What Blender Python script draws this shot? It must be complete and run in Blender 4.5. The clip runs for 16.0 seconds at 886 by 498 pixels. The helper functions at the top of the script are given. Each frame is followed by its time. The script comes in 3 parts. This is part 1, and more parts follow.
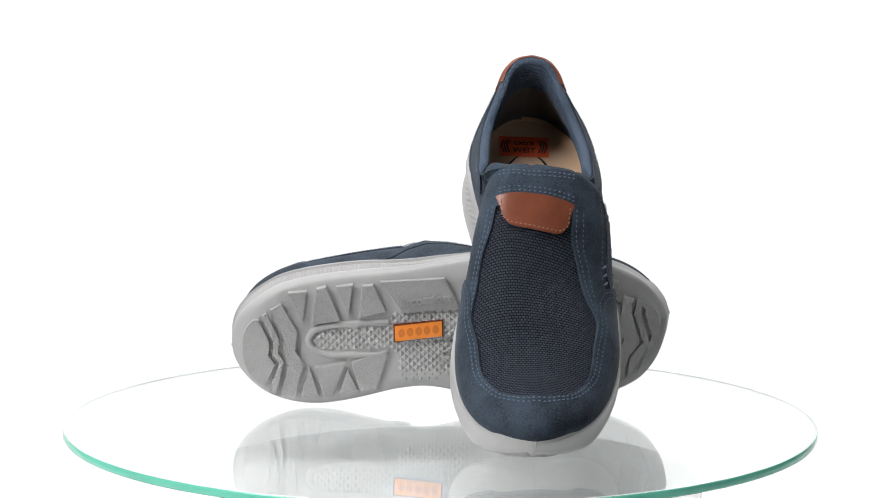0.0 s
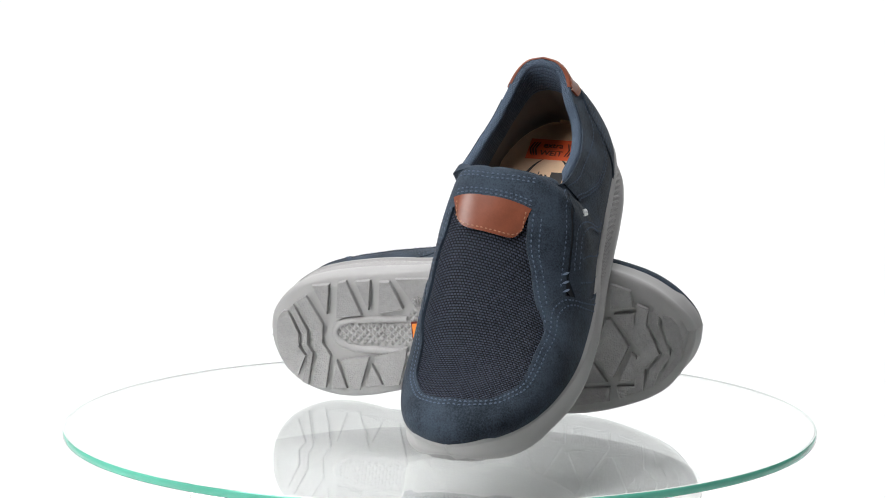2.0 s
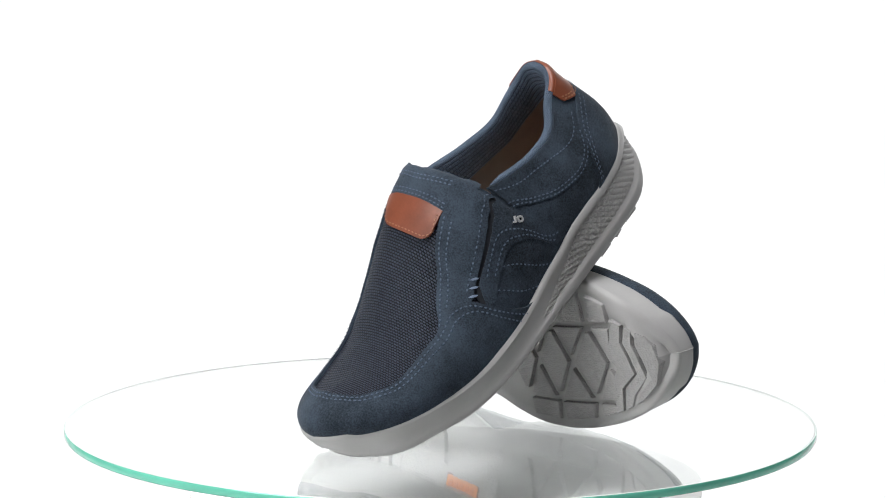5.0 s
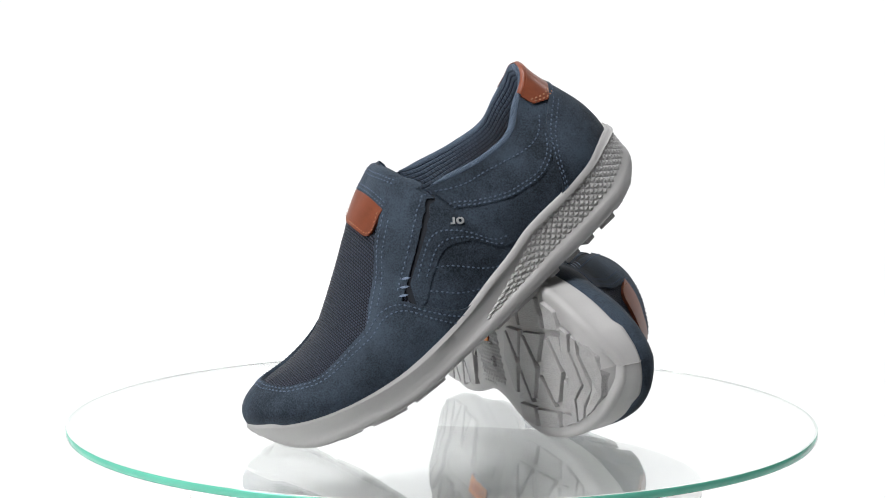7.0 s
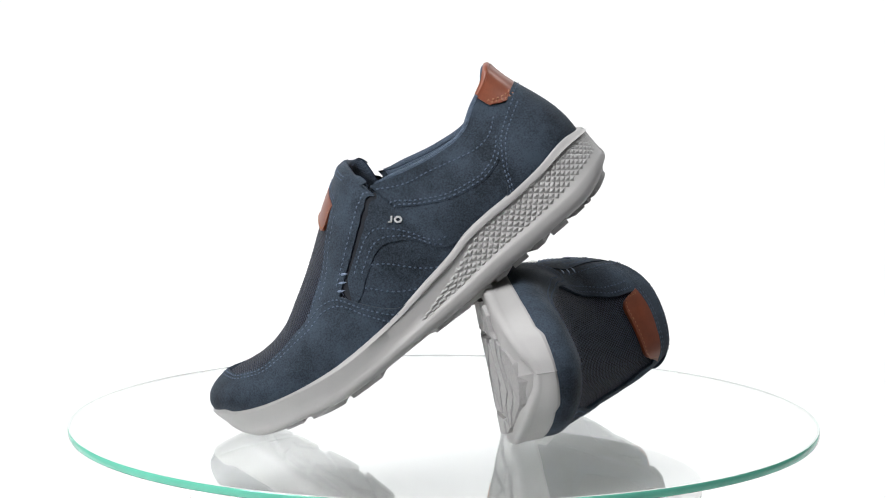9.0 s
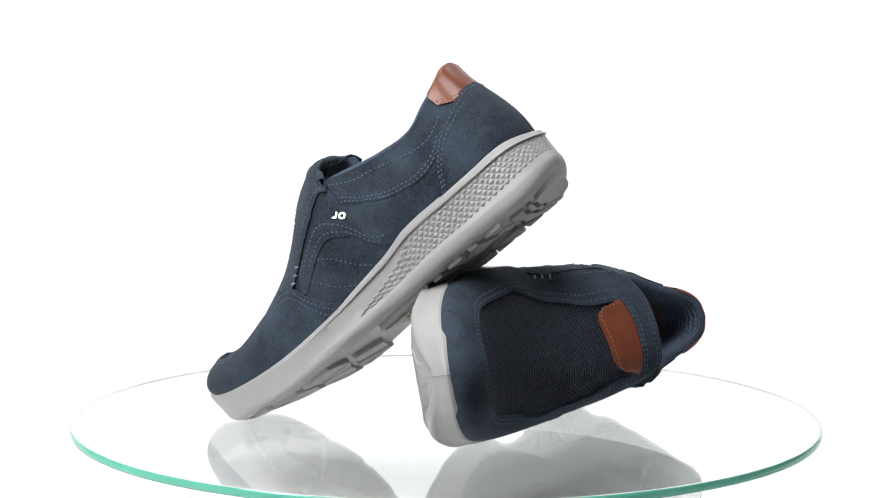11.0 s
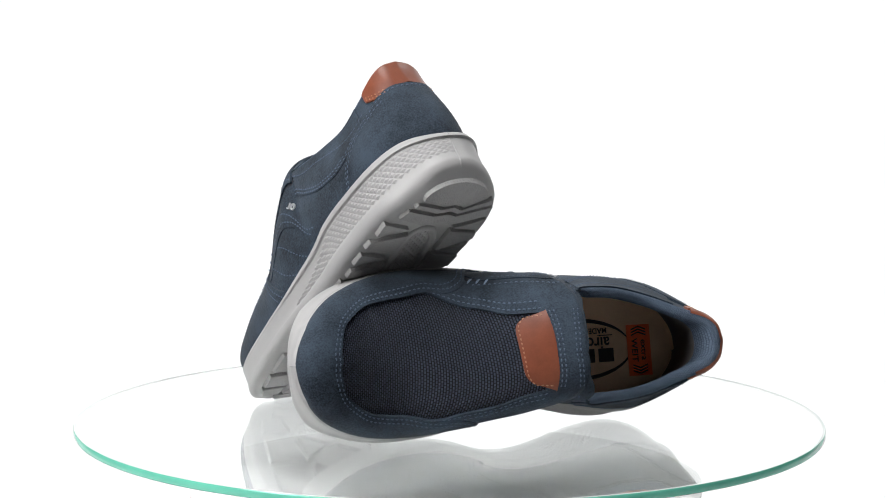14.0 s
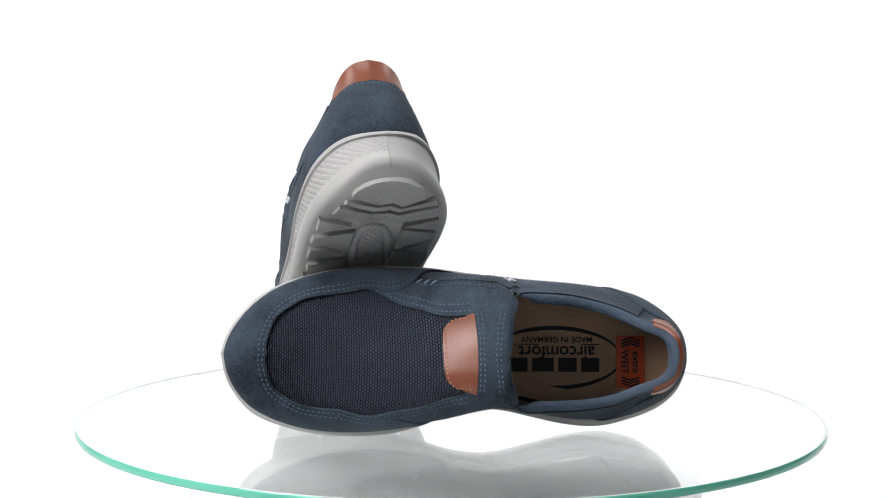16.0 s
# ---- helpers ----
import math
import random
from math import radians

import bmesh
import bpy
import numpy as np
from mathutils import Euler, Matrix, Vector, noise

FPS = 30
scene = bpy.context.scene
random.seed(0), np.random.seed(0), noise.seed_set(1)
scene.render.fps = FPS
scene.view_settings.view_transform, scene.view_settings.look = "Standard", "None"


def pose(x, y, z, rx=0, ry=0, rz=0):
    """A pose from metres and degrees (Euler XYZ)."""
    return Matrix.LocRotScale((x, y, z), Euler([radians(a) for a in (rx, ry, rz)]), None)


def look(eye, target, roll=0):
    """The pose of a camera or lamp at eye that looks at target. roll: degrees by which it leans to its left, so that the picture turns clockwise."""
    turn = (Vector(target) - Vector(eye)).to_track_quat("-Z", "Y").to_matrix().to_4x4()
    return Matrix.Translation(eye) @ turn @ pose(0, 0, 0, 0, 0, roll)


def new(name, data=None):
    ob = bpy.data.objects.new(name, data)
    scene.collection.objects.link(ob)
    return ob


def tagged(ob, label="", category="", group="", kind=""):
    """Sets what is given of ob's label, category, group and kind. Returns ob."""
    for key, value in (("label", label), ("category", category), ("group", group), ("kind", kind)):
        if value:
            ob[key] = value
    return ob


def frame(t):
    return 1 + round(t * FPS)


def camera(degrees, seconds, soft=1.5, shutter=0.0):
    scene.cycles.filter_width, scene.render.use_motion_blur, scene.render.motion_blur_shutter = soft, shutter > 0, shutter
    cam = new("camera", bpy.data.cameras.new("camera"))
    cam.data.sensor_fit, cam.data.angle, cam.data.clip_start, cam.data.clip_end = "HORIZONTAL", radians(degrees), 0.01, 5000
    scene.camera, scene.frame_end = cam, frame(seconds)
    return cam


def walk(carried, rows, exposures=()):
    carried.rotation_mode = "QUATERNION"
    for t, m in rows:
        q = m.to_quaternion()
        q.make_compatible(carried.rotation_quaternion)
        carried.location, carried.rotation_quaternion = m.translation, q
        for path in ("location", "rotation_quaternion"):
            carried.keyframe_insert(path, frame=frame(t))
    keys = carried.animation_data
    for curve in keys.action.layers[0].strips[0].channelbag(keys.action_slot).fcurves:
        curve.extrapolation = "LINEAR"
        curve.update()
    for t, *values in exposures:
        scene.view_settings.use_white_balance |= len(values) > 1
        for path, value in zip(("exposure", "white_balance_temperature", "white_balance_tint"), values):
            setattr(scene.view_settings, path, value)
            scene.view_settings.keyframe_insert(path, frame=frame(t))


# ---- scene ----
from mathutils.bvhtree import BVHTree

MM = 0.001

# ---- camera: a still camera before the turntable ----
cam = camera(19.629, 16.0, soft=1.0)
EYE = (0.0000, -1.6900, 0.3332)
AIM = (-0.00144, -0.69825, 0.20500)
walk(cam, [(0.0, look(EYE, AIM, 0.251)), (16.0, look(EYE, AIM, 0.251))])

# ---- light: white studio, softboxes and a lit backdrop ----
world = bpy.data.worlds.new("studio")
scene.world = world
world.use_nodes = True
world.node_tree.nodes["Background"].inputs[0].default_value = (1.0, 1.0, 1.0, 1)
world.node_tree.nodes["Background"].inputs[1].default_value = 0.22
scene.view_settings.exposure = 0.0


def area(name, eye, target, sx, sy, watts, colour=(1, 1, 1)):
    data = bpy.data.lights.new(name, "AREA")
    data.shape, data.size, data.size_y, data.energy, data.color = "RECTANGLE", sx, sy, watts, colour
    ob = new(name, data)
    ob.matrix_world = look(eye, target)
    return ob


area("key_softbox", (-1.5, -1.2, 1.2), (0, 0, 0.1), 0.8, 0.8, 40, (1.0, 0.99, 0.98))
area("fill_softbox", (0.9, -2.6, 0.5), (0, 0, 0.1), 1.0, 1.0, 2.0)
area("top_softbox", (-0.25, -0.55, 1.95), (0, 0, 0), 0.9, 0.9, 34)
area("backdrop_lamp", (-1.5, 1.0, 2.2), (0, 3.0, 1.0), 1.2, 0.6, 43)
area("backdrop_lamp", (1.5, 1.0, 2.2), (0, 3.0, 1.0), 1.2, 0.6, 43)


# ---- materials ----
def material(name, base, rough=0.6, metal=0.0, spec=0.5, sheen=0.0, mottle=0.0, mottle_scale=60, dark=None, grain=0.0, grain_scale=900, bump=0.0, dist=0.0004):
    m = bpy.data.materials.new(name)
    m.use_nodes = True
    nt = m.node_tree
    b = nt.nodes["Principled BSDF"]
    b.inputs["Base Color"].default_value = (*base, 1)
    b.inputs["Roughness"].default_value = rough
    b.inputs["Metallic"].default_value = metal
    b.inputs["Specular IOR Level"].default_value = spec
    b.inputs["Sheen Weight"].default_value = sheen
    b.inputs["Sheen Roughness"].default_value = 0.4
    tc = nt.nodes.new("ShaderNodeTexCoord")
    out = None
    if mottle:
        n = nt.nodes.new("ShaderNodeTexNoise")
        n.inputs["Scale"].default_value, n.inputs["Detail"].default_value, n.inputs["Roughness"].default_value = mottle_scale, 6, 0.6
        nt.links.new(tc.outputs["Object"], n.inputs["Vector"])
        n2 = nt.nodes.new("ShaderNodeTexNoise")
        n2.inputs["Scale"].default_value, n2.inputs["Detail"].default_value = grain_scale, 3
        nt.links.new(tc.outputs["Object"], n2.inputs["Vector"])
        add = nt.nodes.new("ShaderNodeMath")
        add.operation = "MULTIPLY_ADD"
        nt.links.new(n2.outputs["Fac"], add.inputs[0])
        add.inputs[1].default_value = grain
        nt.links.new(n.outputs["Fac"], add.inputs[2])
        r = nt.nodes.new("ShaderNodeValToRGB")
        lo = dark or tuple(c * (1 - mottle) for c in base)
        r.color_ramp.elements[0].position, r.color_ramp.elements[1].position = 0.3 + grain * 0.4, 0.7 + grain * 0.6
        r.color_ramp.elements[0].color, r.color_ramp.elements[1].color = (*lo, 1), (*base, 1)
        nt.links.new(add.outputs[0], r.inputs[0])
        nt.links.new(r.outputs[0], b.inputs["Base Color"])
    if bump:
        n3 = nt.nodes.new("ShaderNodeTexNoise")
        n3.inputs["Scale"].default_value, n3.inputs["Detail"].default_value = grain_scale * 0.7, 4
        nt.links.new(tc.outputs["Object"], n3.inputs["Vector"])
        bp = nt.nodes.new("ShaderNodeBump")
        bp.inputs["Strength"].default_value, bp.inputs["Distance"].default_value = bump, dist
        nt.links.new(n3.outputs["Fac"], bp.inputs["Height"])
        nt.links.new(bp.outputs[0], b.inputs["Normal"])
    return m


def dotted(m, scale, strength, dist):
    """Adds a close field of small raised dots to a material."""
    nt = m.node_tree
    tc = nt.nodes.new("ShaderNodeTexCoord")
    v = nt.nodes.new("ShaderNodeTexVoronoi")
    v.inputs["Scale"].default_value, v.inputs["Randomness"].default_value = scale, 0.7
    nt.links.new(tc.outputs["Object"], v.inputs["Vector"])
    bp = nt.nodes.new("ShaderNodeBump")
    bp.invert = True
    bp.inputs["Strength"].default_value, bp.inputs["Distance"].default_value = strength, dist
    nt.links.new(v.outputs["Distance"], bp.inputs["Height"])
    nt.links.new(bp.outputs[0], nt.nodes["Principled BSDF"].inputs["Normal"])
    return m


def knit(name, light, dark, w, h, rough=0.8, gap=0.28, depth=0.0006):
    """A knitted or meshed cloth; its UV map is in millimetres."""
    m = material(name, light, rough, spec=0.15)
    nt = m.node_tree
    b = nt.nodes["Principled BSDF"]
    uv = nt.nodes.new("ShaderNodeUVMap")
    uv.uv_map = "mm"
    t = nt.nodes.new("ShaderNodeTexBrick")
    t.offset, t.squash = 0.5, 1.0
    t.inputs["Scale"].default_value = 1.0
    t.inputs["Brick Width"].default_value, t.inputs["Row Height"].default_value = w, h
    t.inputs["Mortar Size"].default_value, t.inputs["Mortar Smooth"].default_value = gap, 1.0
    t.inputs["Color1"].default_value = (*light, 1)
    t.inputs["Color2"].default_value = (*[c * 0.8 for c in light], 1)
    t.inputs["Mortar"].default_value = (*dark, 1)
    nt.links.new(uv.outputs[0], t.inputs["Vector"])
    nt.links.new(t.outputs["Color"], b.inputs["Base Color"])
    bp = nt.nodes.new("ShaderNodeBump")
    bp.invert = True
    bp.inputs["Strength"].default_value, bp.inputs["Distance"].default_value = 0.9, depth
    nt.links.new(t.outputs["Fac"], bp.inputs["Height"])
    nt.links.new(bp.outputs[0], b.inputs["Normal"])
    return m


SUEDE = material("navy_nubuck", (0.042, 0.059, 0.083), 0.85, spec=0.18, sheen=0.06, mottle=0.76, mottle_scale=34, grain=0.7, grain_scale=1000, bump=0.8, dist=0.0005)
MESH = knit("navy_mesh", (0.055, 0.066, 0.096), (0.0006, 0.0008, 0.0015), 2.2, 1.5, 0.55, 0.5, 0.0012)
LINING = knit("blue_grey_lining", (0.125, 0.17, 0.24), (0.05, 0.07, 0.105), 2.6, 1.9, 0.85, 0.45, 0.0010)
INNER = material("grey_inner_lining", (0.13, 0.12, 0.12), 0.9, mottle=0.2, grain=0.4)
LEATHER = material("brown_leather", (0.215, 0.061, 0.031), 0.36, spec=0.42, mottle=0.35, mottle_scale=70, grain=0.3, bump=0.12, dist=0.0002)
RUBBER = material("grey_rubber", (0.365, 0.362, 0.362), 0.45, spec=0.4, mottle=0.08, mottle_scale=30, grain=0.2, bump=0.05, dist=0.0002)
RUBBER_DOT = dotted(material("dotted_grey_rubber", (0.33, 0.327, 0.327), 0.5, spec=0.4, mottle=0.12, mottle_scale=300, grain=0.3), 720, 0.7, 0.0005)
THREAD = material("navy_thread", (0.070, 0.105, 0.165), 0.7, mottle=0.4, mottle_scale=700)
THREAD_BROWN = material("tan_thread", (0.42, 0.20, 0.11), 0.7, mottle=0.4, mottle_scale=700)
THREAD_PALE = material("pale_blue_thread", (0.17, 0.23, 0.34), 0.6, mottle=0.3, mottle_scale=700)
ELASTIC = material("black_elastic", (0.010, 0.013, 0.020), 0.9, mottle=0.4, mottle_scale=900)
INSOLE = material("tan_insole", (0.68, 0.46, 0.30), 0.75, mottle=0.15, mottle_scale=60, grain=0.4, bump=0.1)
STICKER = material("orange_sticker", (0.72, 0.105, 0.03), 0.45, mottle=0.06)
BADGE = material("orange_badge", (0.85, 0.26, 0.02), 0.45, mottle=0.06)
BADGE_DARK = material("dark_orange_print", (0.62, 0.16, 0.012), 0.5, mottle=0.06)
BADGE_RIM = material("dark_red_groove", (0.16, 0.02, 0.01), 0.6, mottle=0.1)
INK = material("black_print", (0.012, 0.010, 0.010), 0.6, mottle=0.1)
SILVER = material("silver_metal", (0.82, 0.83, 0.85), 0.3, metal=0.65, mottle=0.05)
WHITE = material("white_paper_backdrop", (0.90, 0.905, 0.91), 0.9, spec=0.1, mottle=0.015, mottle_scale=3)
WALL = material("dark_grey_studio_wall", (0.07, 0.07, 0.072), 0.9, mottle=0.05, mottle_scale=4)
WOOD = material("beech_wood", (0.55, 0.36, 0.26), 0.5, mottle=0.25, mottle_scale=25)
BASE_WHITE = material("grey_lacquer", (0.44, 0.44, 0.445), 0.35, mottle=0.03)


def glass_material():
    m = bpy.data.materials.new("clear_float_glass")
    m.use_nodes = True
    nt = m.node_tree
    nt.nodes.remove(nt.nodes["Principled BSDF"])
    gl = nt.nodes.new("ShaderNodeBsdfGlass")
    gl.inputs["Color"].default_value = (0.99, 1.0, 0.995, 1)
    gl.inputs["Roughness"].default_value = 0.0
    gl.inputs["IOR"].default_value = 1.5
    nt.links.new(gl.outputs[0], nt.nodes["Material Output"].inputs[0])
    return m


def rim_material():
    m = material("green_glass_edge", (0.16, 0.62, 0.46), 0.12, mottle=0.25, mottle_scale=9, spec=0.6)
    return m


GLASS, RIM = glass_material(), rim_material()
CLEAR = bpy.data.materials.new("clear_acrylic")
CLEAR.use_nodes = True
CLEAR.node_tree.nodes.remove(CLEAR.node_tree.nodes["Principled BSDF"])
CLEAR.node_tree.links.new(CLEAR.node_tree.nodes.new("ShaderNodeBsdfTransparent").outputs[0], CLEAR.node_tree.nodes["Material Output"].inputs[0])
# opaque pale colour for the line that refraction makes along the glass rim
EDGE_REFRACTION = material("pale_edge_refraction", (0.5, 0.56, 0.55), 0.3, mottle=0.1)


# ---- helpers for meshes ----
def part(name, bm, mat, parent=None, label="", smooth=True, kind=""):
    """Links a bmesh as one mesh object, under a thing or a part."""
    me = bpy.data.meshes.new(name)
    bmesh.ops.recalc_face_normals(bm, faces=bm.faces[:])
    bm.to_mesh(me)
    bm.free()
    me.materials.append(mat)
    if smooth:
        me.polygons.foreach_set("use_smooth", [True] * len(me.polygons))
        me.set_sharp_from_angle(angle=radians(50))
    ob = new(name, me)
    if parent:
        ob.parent = parent
    if label or kind:
        tagged(ob, label, kind=kind)
    return ob


def grid_bm(pts, uv=None, skirt=None, close=False, merge=0.0):
    """A sheet through an array of points (n, m, 3); with skirt, its border is joined to that second sheet's border."""
    n, m = pts.shape[:2]
    bm = bmesh.new()
    lay = bm.loops.layers.uv.new("mm")
    vs = [[bm.verts.new(pts[i, j]) for j in range(m)] for i in range(n)]
    for i in range(n if close else n - 1):
        for j in range(m - 1):
            k = (i + 1) % n
            ids = ((i, j), (k, j), (k, j + 1), (i, j + 1))
            f = bm.faces.new([vs[a][b] for a, b in ids])
            if uv is not None:
                for lp, (a, b) in zip(f.loops, ids):
                    lp[lay].uv = uv[a, b]
    if skirt is not None:
        ring = [(i, 0) for i in range(n)] + [(n - 1, j) for j in range(1, m)] + [(i, m - 1) for i in range(n - 2, -1, -1)] + [(0, j) for j in range(m - 2, 0, -1)]
        low = [bm.verts.new(skirt[a, b]) for a, b in ring]
        top = [vs[a][b] for a, b in ring]
        for q in range(len(ring)):
            w = (q + 1) % len(ring)
            bm.faces.new((top[q], top[w], low[w], low[q]))
    if merge:
        bmesh.ops.remove_doubles(bm, verts=bm.verts[:], dist=merge)
    return bm


def smooth_table(xs, ys):
    """A smooth curve through a table, as a function (cubic Hermite)."""
    xs, ys = np.array(xs, float), np.array(ys, float)
    d = np.gradient(ys, xs, axis=0) if ys.ndim == 1 else np.stack([np.gradient(ys[:, k], xs) for k in range(ys.shape[1])], 1)

    def f(x):
        x = np.clip(np.asarray(x, float), xs[0], xs[-1])
        i = np.clip(np.searchsorted(xs, x) - 1, 0, len(xs) - 2)
        h = xs[i + 1] - xs[i]
        t = (x - xs[i]) / h
        if ys.ndim > 1:
            t, h = t[..., None], h[..., None]
        return (2 * t**3 - 3 * t**2 + 1) * ys[i] + (t**3 - 2 * t**2 + t) * h * d[i] + (-2 * t**3 + 3 * t**2) * ys[i + 1] + (t**3 - t**2) * h * d[i + 1]

    return f


def polyline(pts, n):
    """n points evenly along a smooth curve through pts."""
    pts = np.array(pts, float)
    s = np.concatenate([[0], np.cumsum(np.linalg.norm(np.diff(pts, axis=0), axis=1))])
    dense = smooth_table(s, pts)(np.linspace(0, s[-1], 600))
    q = np.concatenate([[0], np.cumsum(np.linalg.norm(np.diff(dense, axis=0), axis=1))])
    u = np.linspace(0, q[-1], n)
    return np.stack([np.interp(u, q, dense[:, k]) for k in range(dense.shape[1])], 1)


# ---- the shoe's form, in millimetres: x from heel to toe, y to the outer side, z up ----
OUTER = [(-8, -3.5), (-7, 6), (-4, 14.5), (2, 23), (10, 31), (22, 39), (40, 44.5), (65, 48), (90, 50), (115, 52), (145, 56), (175, 58.3), (205, 57.5), (225, 54), (245, 48), (262, 40), (275, 30), (284, 19.5), (290.5, 8.5), (293, 0)]
INNER_SIDE = [(-8, -3.5), (-6.9, -10.5), (-3.6, -18), (3, -26.5), (11, -33), (22, -38.5), (40, -43.2), (64, -42.3), (83, -38.5), (103, -34), (119, -32.5), (140, -36), (158, -43), (176, -48), (205, -50.5), (225, -49.5), (245, -46), (262, -40.5), (275, -33.5), (284, -24.5), (291, -11), (293, 0)]
NA = 176
EDGE = {1: polyline(OUTER, NA), -1: polyline(INNER_SIDE, NA)}
z_top = smooth_table([-8, 0, 27, 50, 72, 86, 99, 125, 149, 175, 198, 219, 239, 259, 272, 282, 292], [41.5, 43.5, 41, 39.3, 38.6, 37, 33.2, 28.5, 24.3, 22.0, 21.6, 23.7, 27, 31.5, 35.5, 39, 42])
z_tread = smooth_table([-9, -3, 5, 14, 32, 75, 120, 163, 187, 223, 243, 266, 278, 288, 294], [9.5, 5.5, 2.0, 0.0, -0.8, -2.5, -4.0, -4.6, -5, -3, 1.5, 6, 11, 19, 28])


EDGE_UP = smooth_table([-9, 10, 40, 120, 200, 260, 294], [5, 5.5, 6, 6.2, 6, 4.5, 2.5])


def z_sole(x):
    return z_tread(x) + 5.4


def outward(edge):
    """The outward normals of one side's outline."""
    t = np.gradient(edge, axis=0)
    n = np.stack([t[:, 1], -t[:, 0]], 1)
    n /= np.linalg.norm(n, axis=1)[:, None]
    mid = np.sign(edge[len(edge) // 2, 1])
    return n * (-mid if mid > 0 else 1) * (1 if mid < 0 else 1)


NORM = {}
for sd in (1, -1):
    nn = outward(EDGE[sd])
    if nn[NA // 2, 1] * sd < 0:
        nn = -nn
    nn[0], nn[-1] = (-1, 0), (1, 0)
    NORM[sd] = nn

# the upper: from the feather line F to the collar and the vamp's ridge T
T_A = [0, 15, 30, 45, 65, 90, 115, 135, 141, 146, 150, 158, 166, 178, 190, 203, 215, 228, 240, 252, 264, 280, 300, 325, 350]
HEEL_T = [(13.5, 0, 108), (15.5, 10.5, 106), (21.5, 17.5, 101), (34, 22.5, 94.5), (49, 29.5, 85.5), (72, 34.5, 85.5), (95, 36, 90)]
RIDGE_T = [(127, -5, 115.5), (140, -6, 109), (152, -8, 102), (166, -12, 93), (180, -13, 83), (194, -11, 73.5), (208, -7, 65), (220, -3, 58), (231, -2, 54.5), (242, -1, 53), (250, 0, 53.5), (256, 0, 54.5), (259, 0, 55)]
T_SIDE = {
    1: smooth_table(T_A, HEEL_T + [(112, 35.5, 95), (116.5, 34.5, 96.5), (119, 33.5, 99.5), (121, 28.5, 104), (124, 13, 111)] + RIDGE_T),
    -1: smooth_table(T_A, [(x, -y, z) for x, y, z in HEEL_T] + [(112, -36, 95), (117, -34.5, 98), (121, -33.5, 105.5), (123, -30, 110.5), (125.5, -18, 114.5)] + RIDGE_T),
}
NV = 60
AS = np.linspace(0, 350, NA)
VS = np.linspace(0, 1, NV)
SURF = {}
for sd in (1, -1):
    E2, N2 = EDGE[sd], NORM[sd]
    F = np.zeros((NA, 3))
    heel_in = np.clip(AS / 25, 0, 1) * np.clip((110 - AS) / 50, 0, 1)
    toe_in = np.clip((AS - 215) / 60, 0, 1)
    F[:, :2] = E2 - N2 * (4.6 - 1.0 * np.clip(AS / 25, 0, 1) * (1 - toe_in) - 1.8 * toe_in if sd > 0 else 4.6 + 1.6 * heel_in - 1.8 * toe_in)[:, None]
    F[:, 2] = z_top(E2[:, 0]) - 2.0
    T = T_SIDE[sd](AS)
    T[:, 1] -= 2.5 * np.clip((100 - AS) / 60, 0, 1)
    ridge = np.clip((AS - 136) / 26, 0, 1)
    ridge = ridge * ridge * (3 - 2 * ridge)
    h = (T - F)[:, 2]
    flat = (F - T)[:, :2]
    far = np.linalg.norm(flat, axis=1)
    toe = np.clip((AS - 285) / 60, 0, 1)
    C1 = F.copy()
    C1[:, :2] += N2 * (2.5 + 1.5 * ridge + 1.0 * toe)[:, None]
    if sd < 0:
        C1[:, :2] += N2 * (8 * np.exp(-(((AS - 163) / 30) ** 2)) + 4 * np.exp(-(((AS - 105) / 35) ** 2)))[:, None]
    C1[:, 2] += h * (0.42 * (1 - ridge) + ((0.60 if sd > 0 else 0.66) + 0.09 * toe + (0 if sd > 0 else 0.1) * np.exp(-(((AS - 163) / 30) ** 2))) * ridge)
    C2 = T.copy()
    dirn = flat / np.maximum(far, 1e-6)[:, None]
    C2[:, :2] += dirn * ((3.0 + 5.0 * np.clip(AS / 40, 0, 1) if sd > 0 else 3.0) * (1 - ridge) + far * (0.62 + 0.10 * toe + (0.08 if sd > 0 else 0.45) * np.exp(-(((AS - 168) / 28) ** 2))) * ridge)[:, None]
    C2[:, 2] += -h * 0.36 * (1 - ridge) + toe * 3.0
    if sd > 0:
        slim = np.exp(-(((AS - 207) / 27) ** 2))
        C2[:, :2] -= dirn * (6.0 * slim)[:, None]
        C2[:, 2] -= 7.0 * slim
        C1[:, :2] -= N2 * (5.0 * slim)[:, None]
        C1[:, 2] -= 5.0 * slim
    v = VS[None, :, None]
    SURF[sd] = (1 - v) ** 3 * F[:, None] + 3 * (1 - v) ** 2 * v * C1[:, None] + 3 * (1 - v) * v**2 * C2[:, None] + v**3 * T[:, None]


def normals(p):
    a, b = np.gradient(p, axis=0), np.gradient(p, axis=1)
    a[:, -1] = a[:, -2] * 0.5 + a[:, -1] * 0.5
    n = np.cross(a, b)
    ln = np.linalg.norm(n, axis=2, keepdims=True)
    return n / np.maximum(ln, 1e-9)


NSURF = {}
for sd in (1, -1):
    n = normals(SURF[sd])
    n[-1] = n[-2]
    n[0] = n[1]
    ref = np.zeros_like(n)
    ref[..., :2] = NORM[sd][:, None]
    ref[..., 2] = 0.6
    n[(n * ref).sum(2) < 0] *= -1
    NSURF[sd] = n


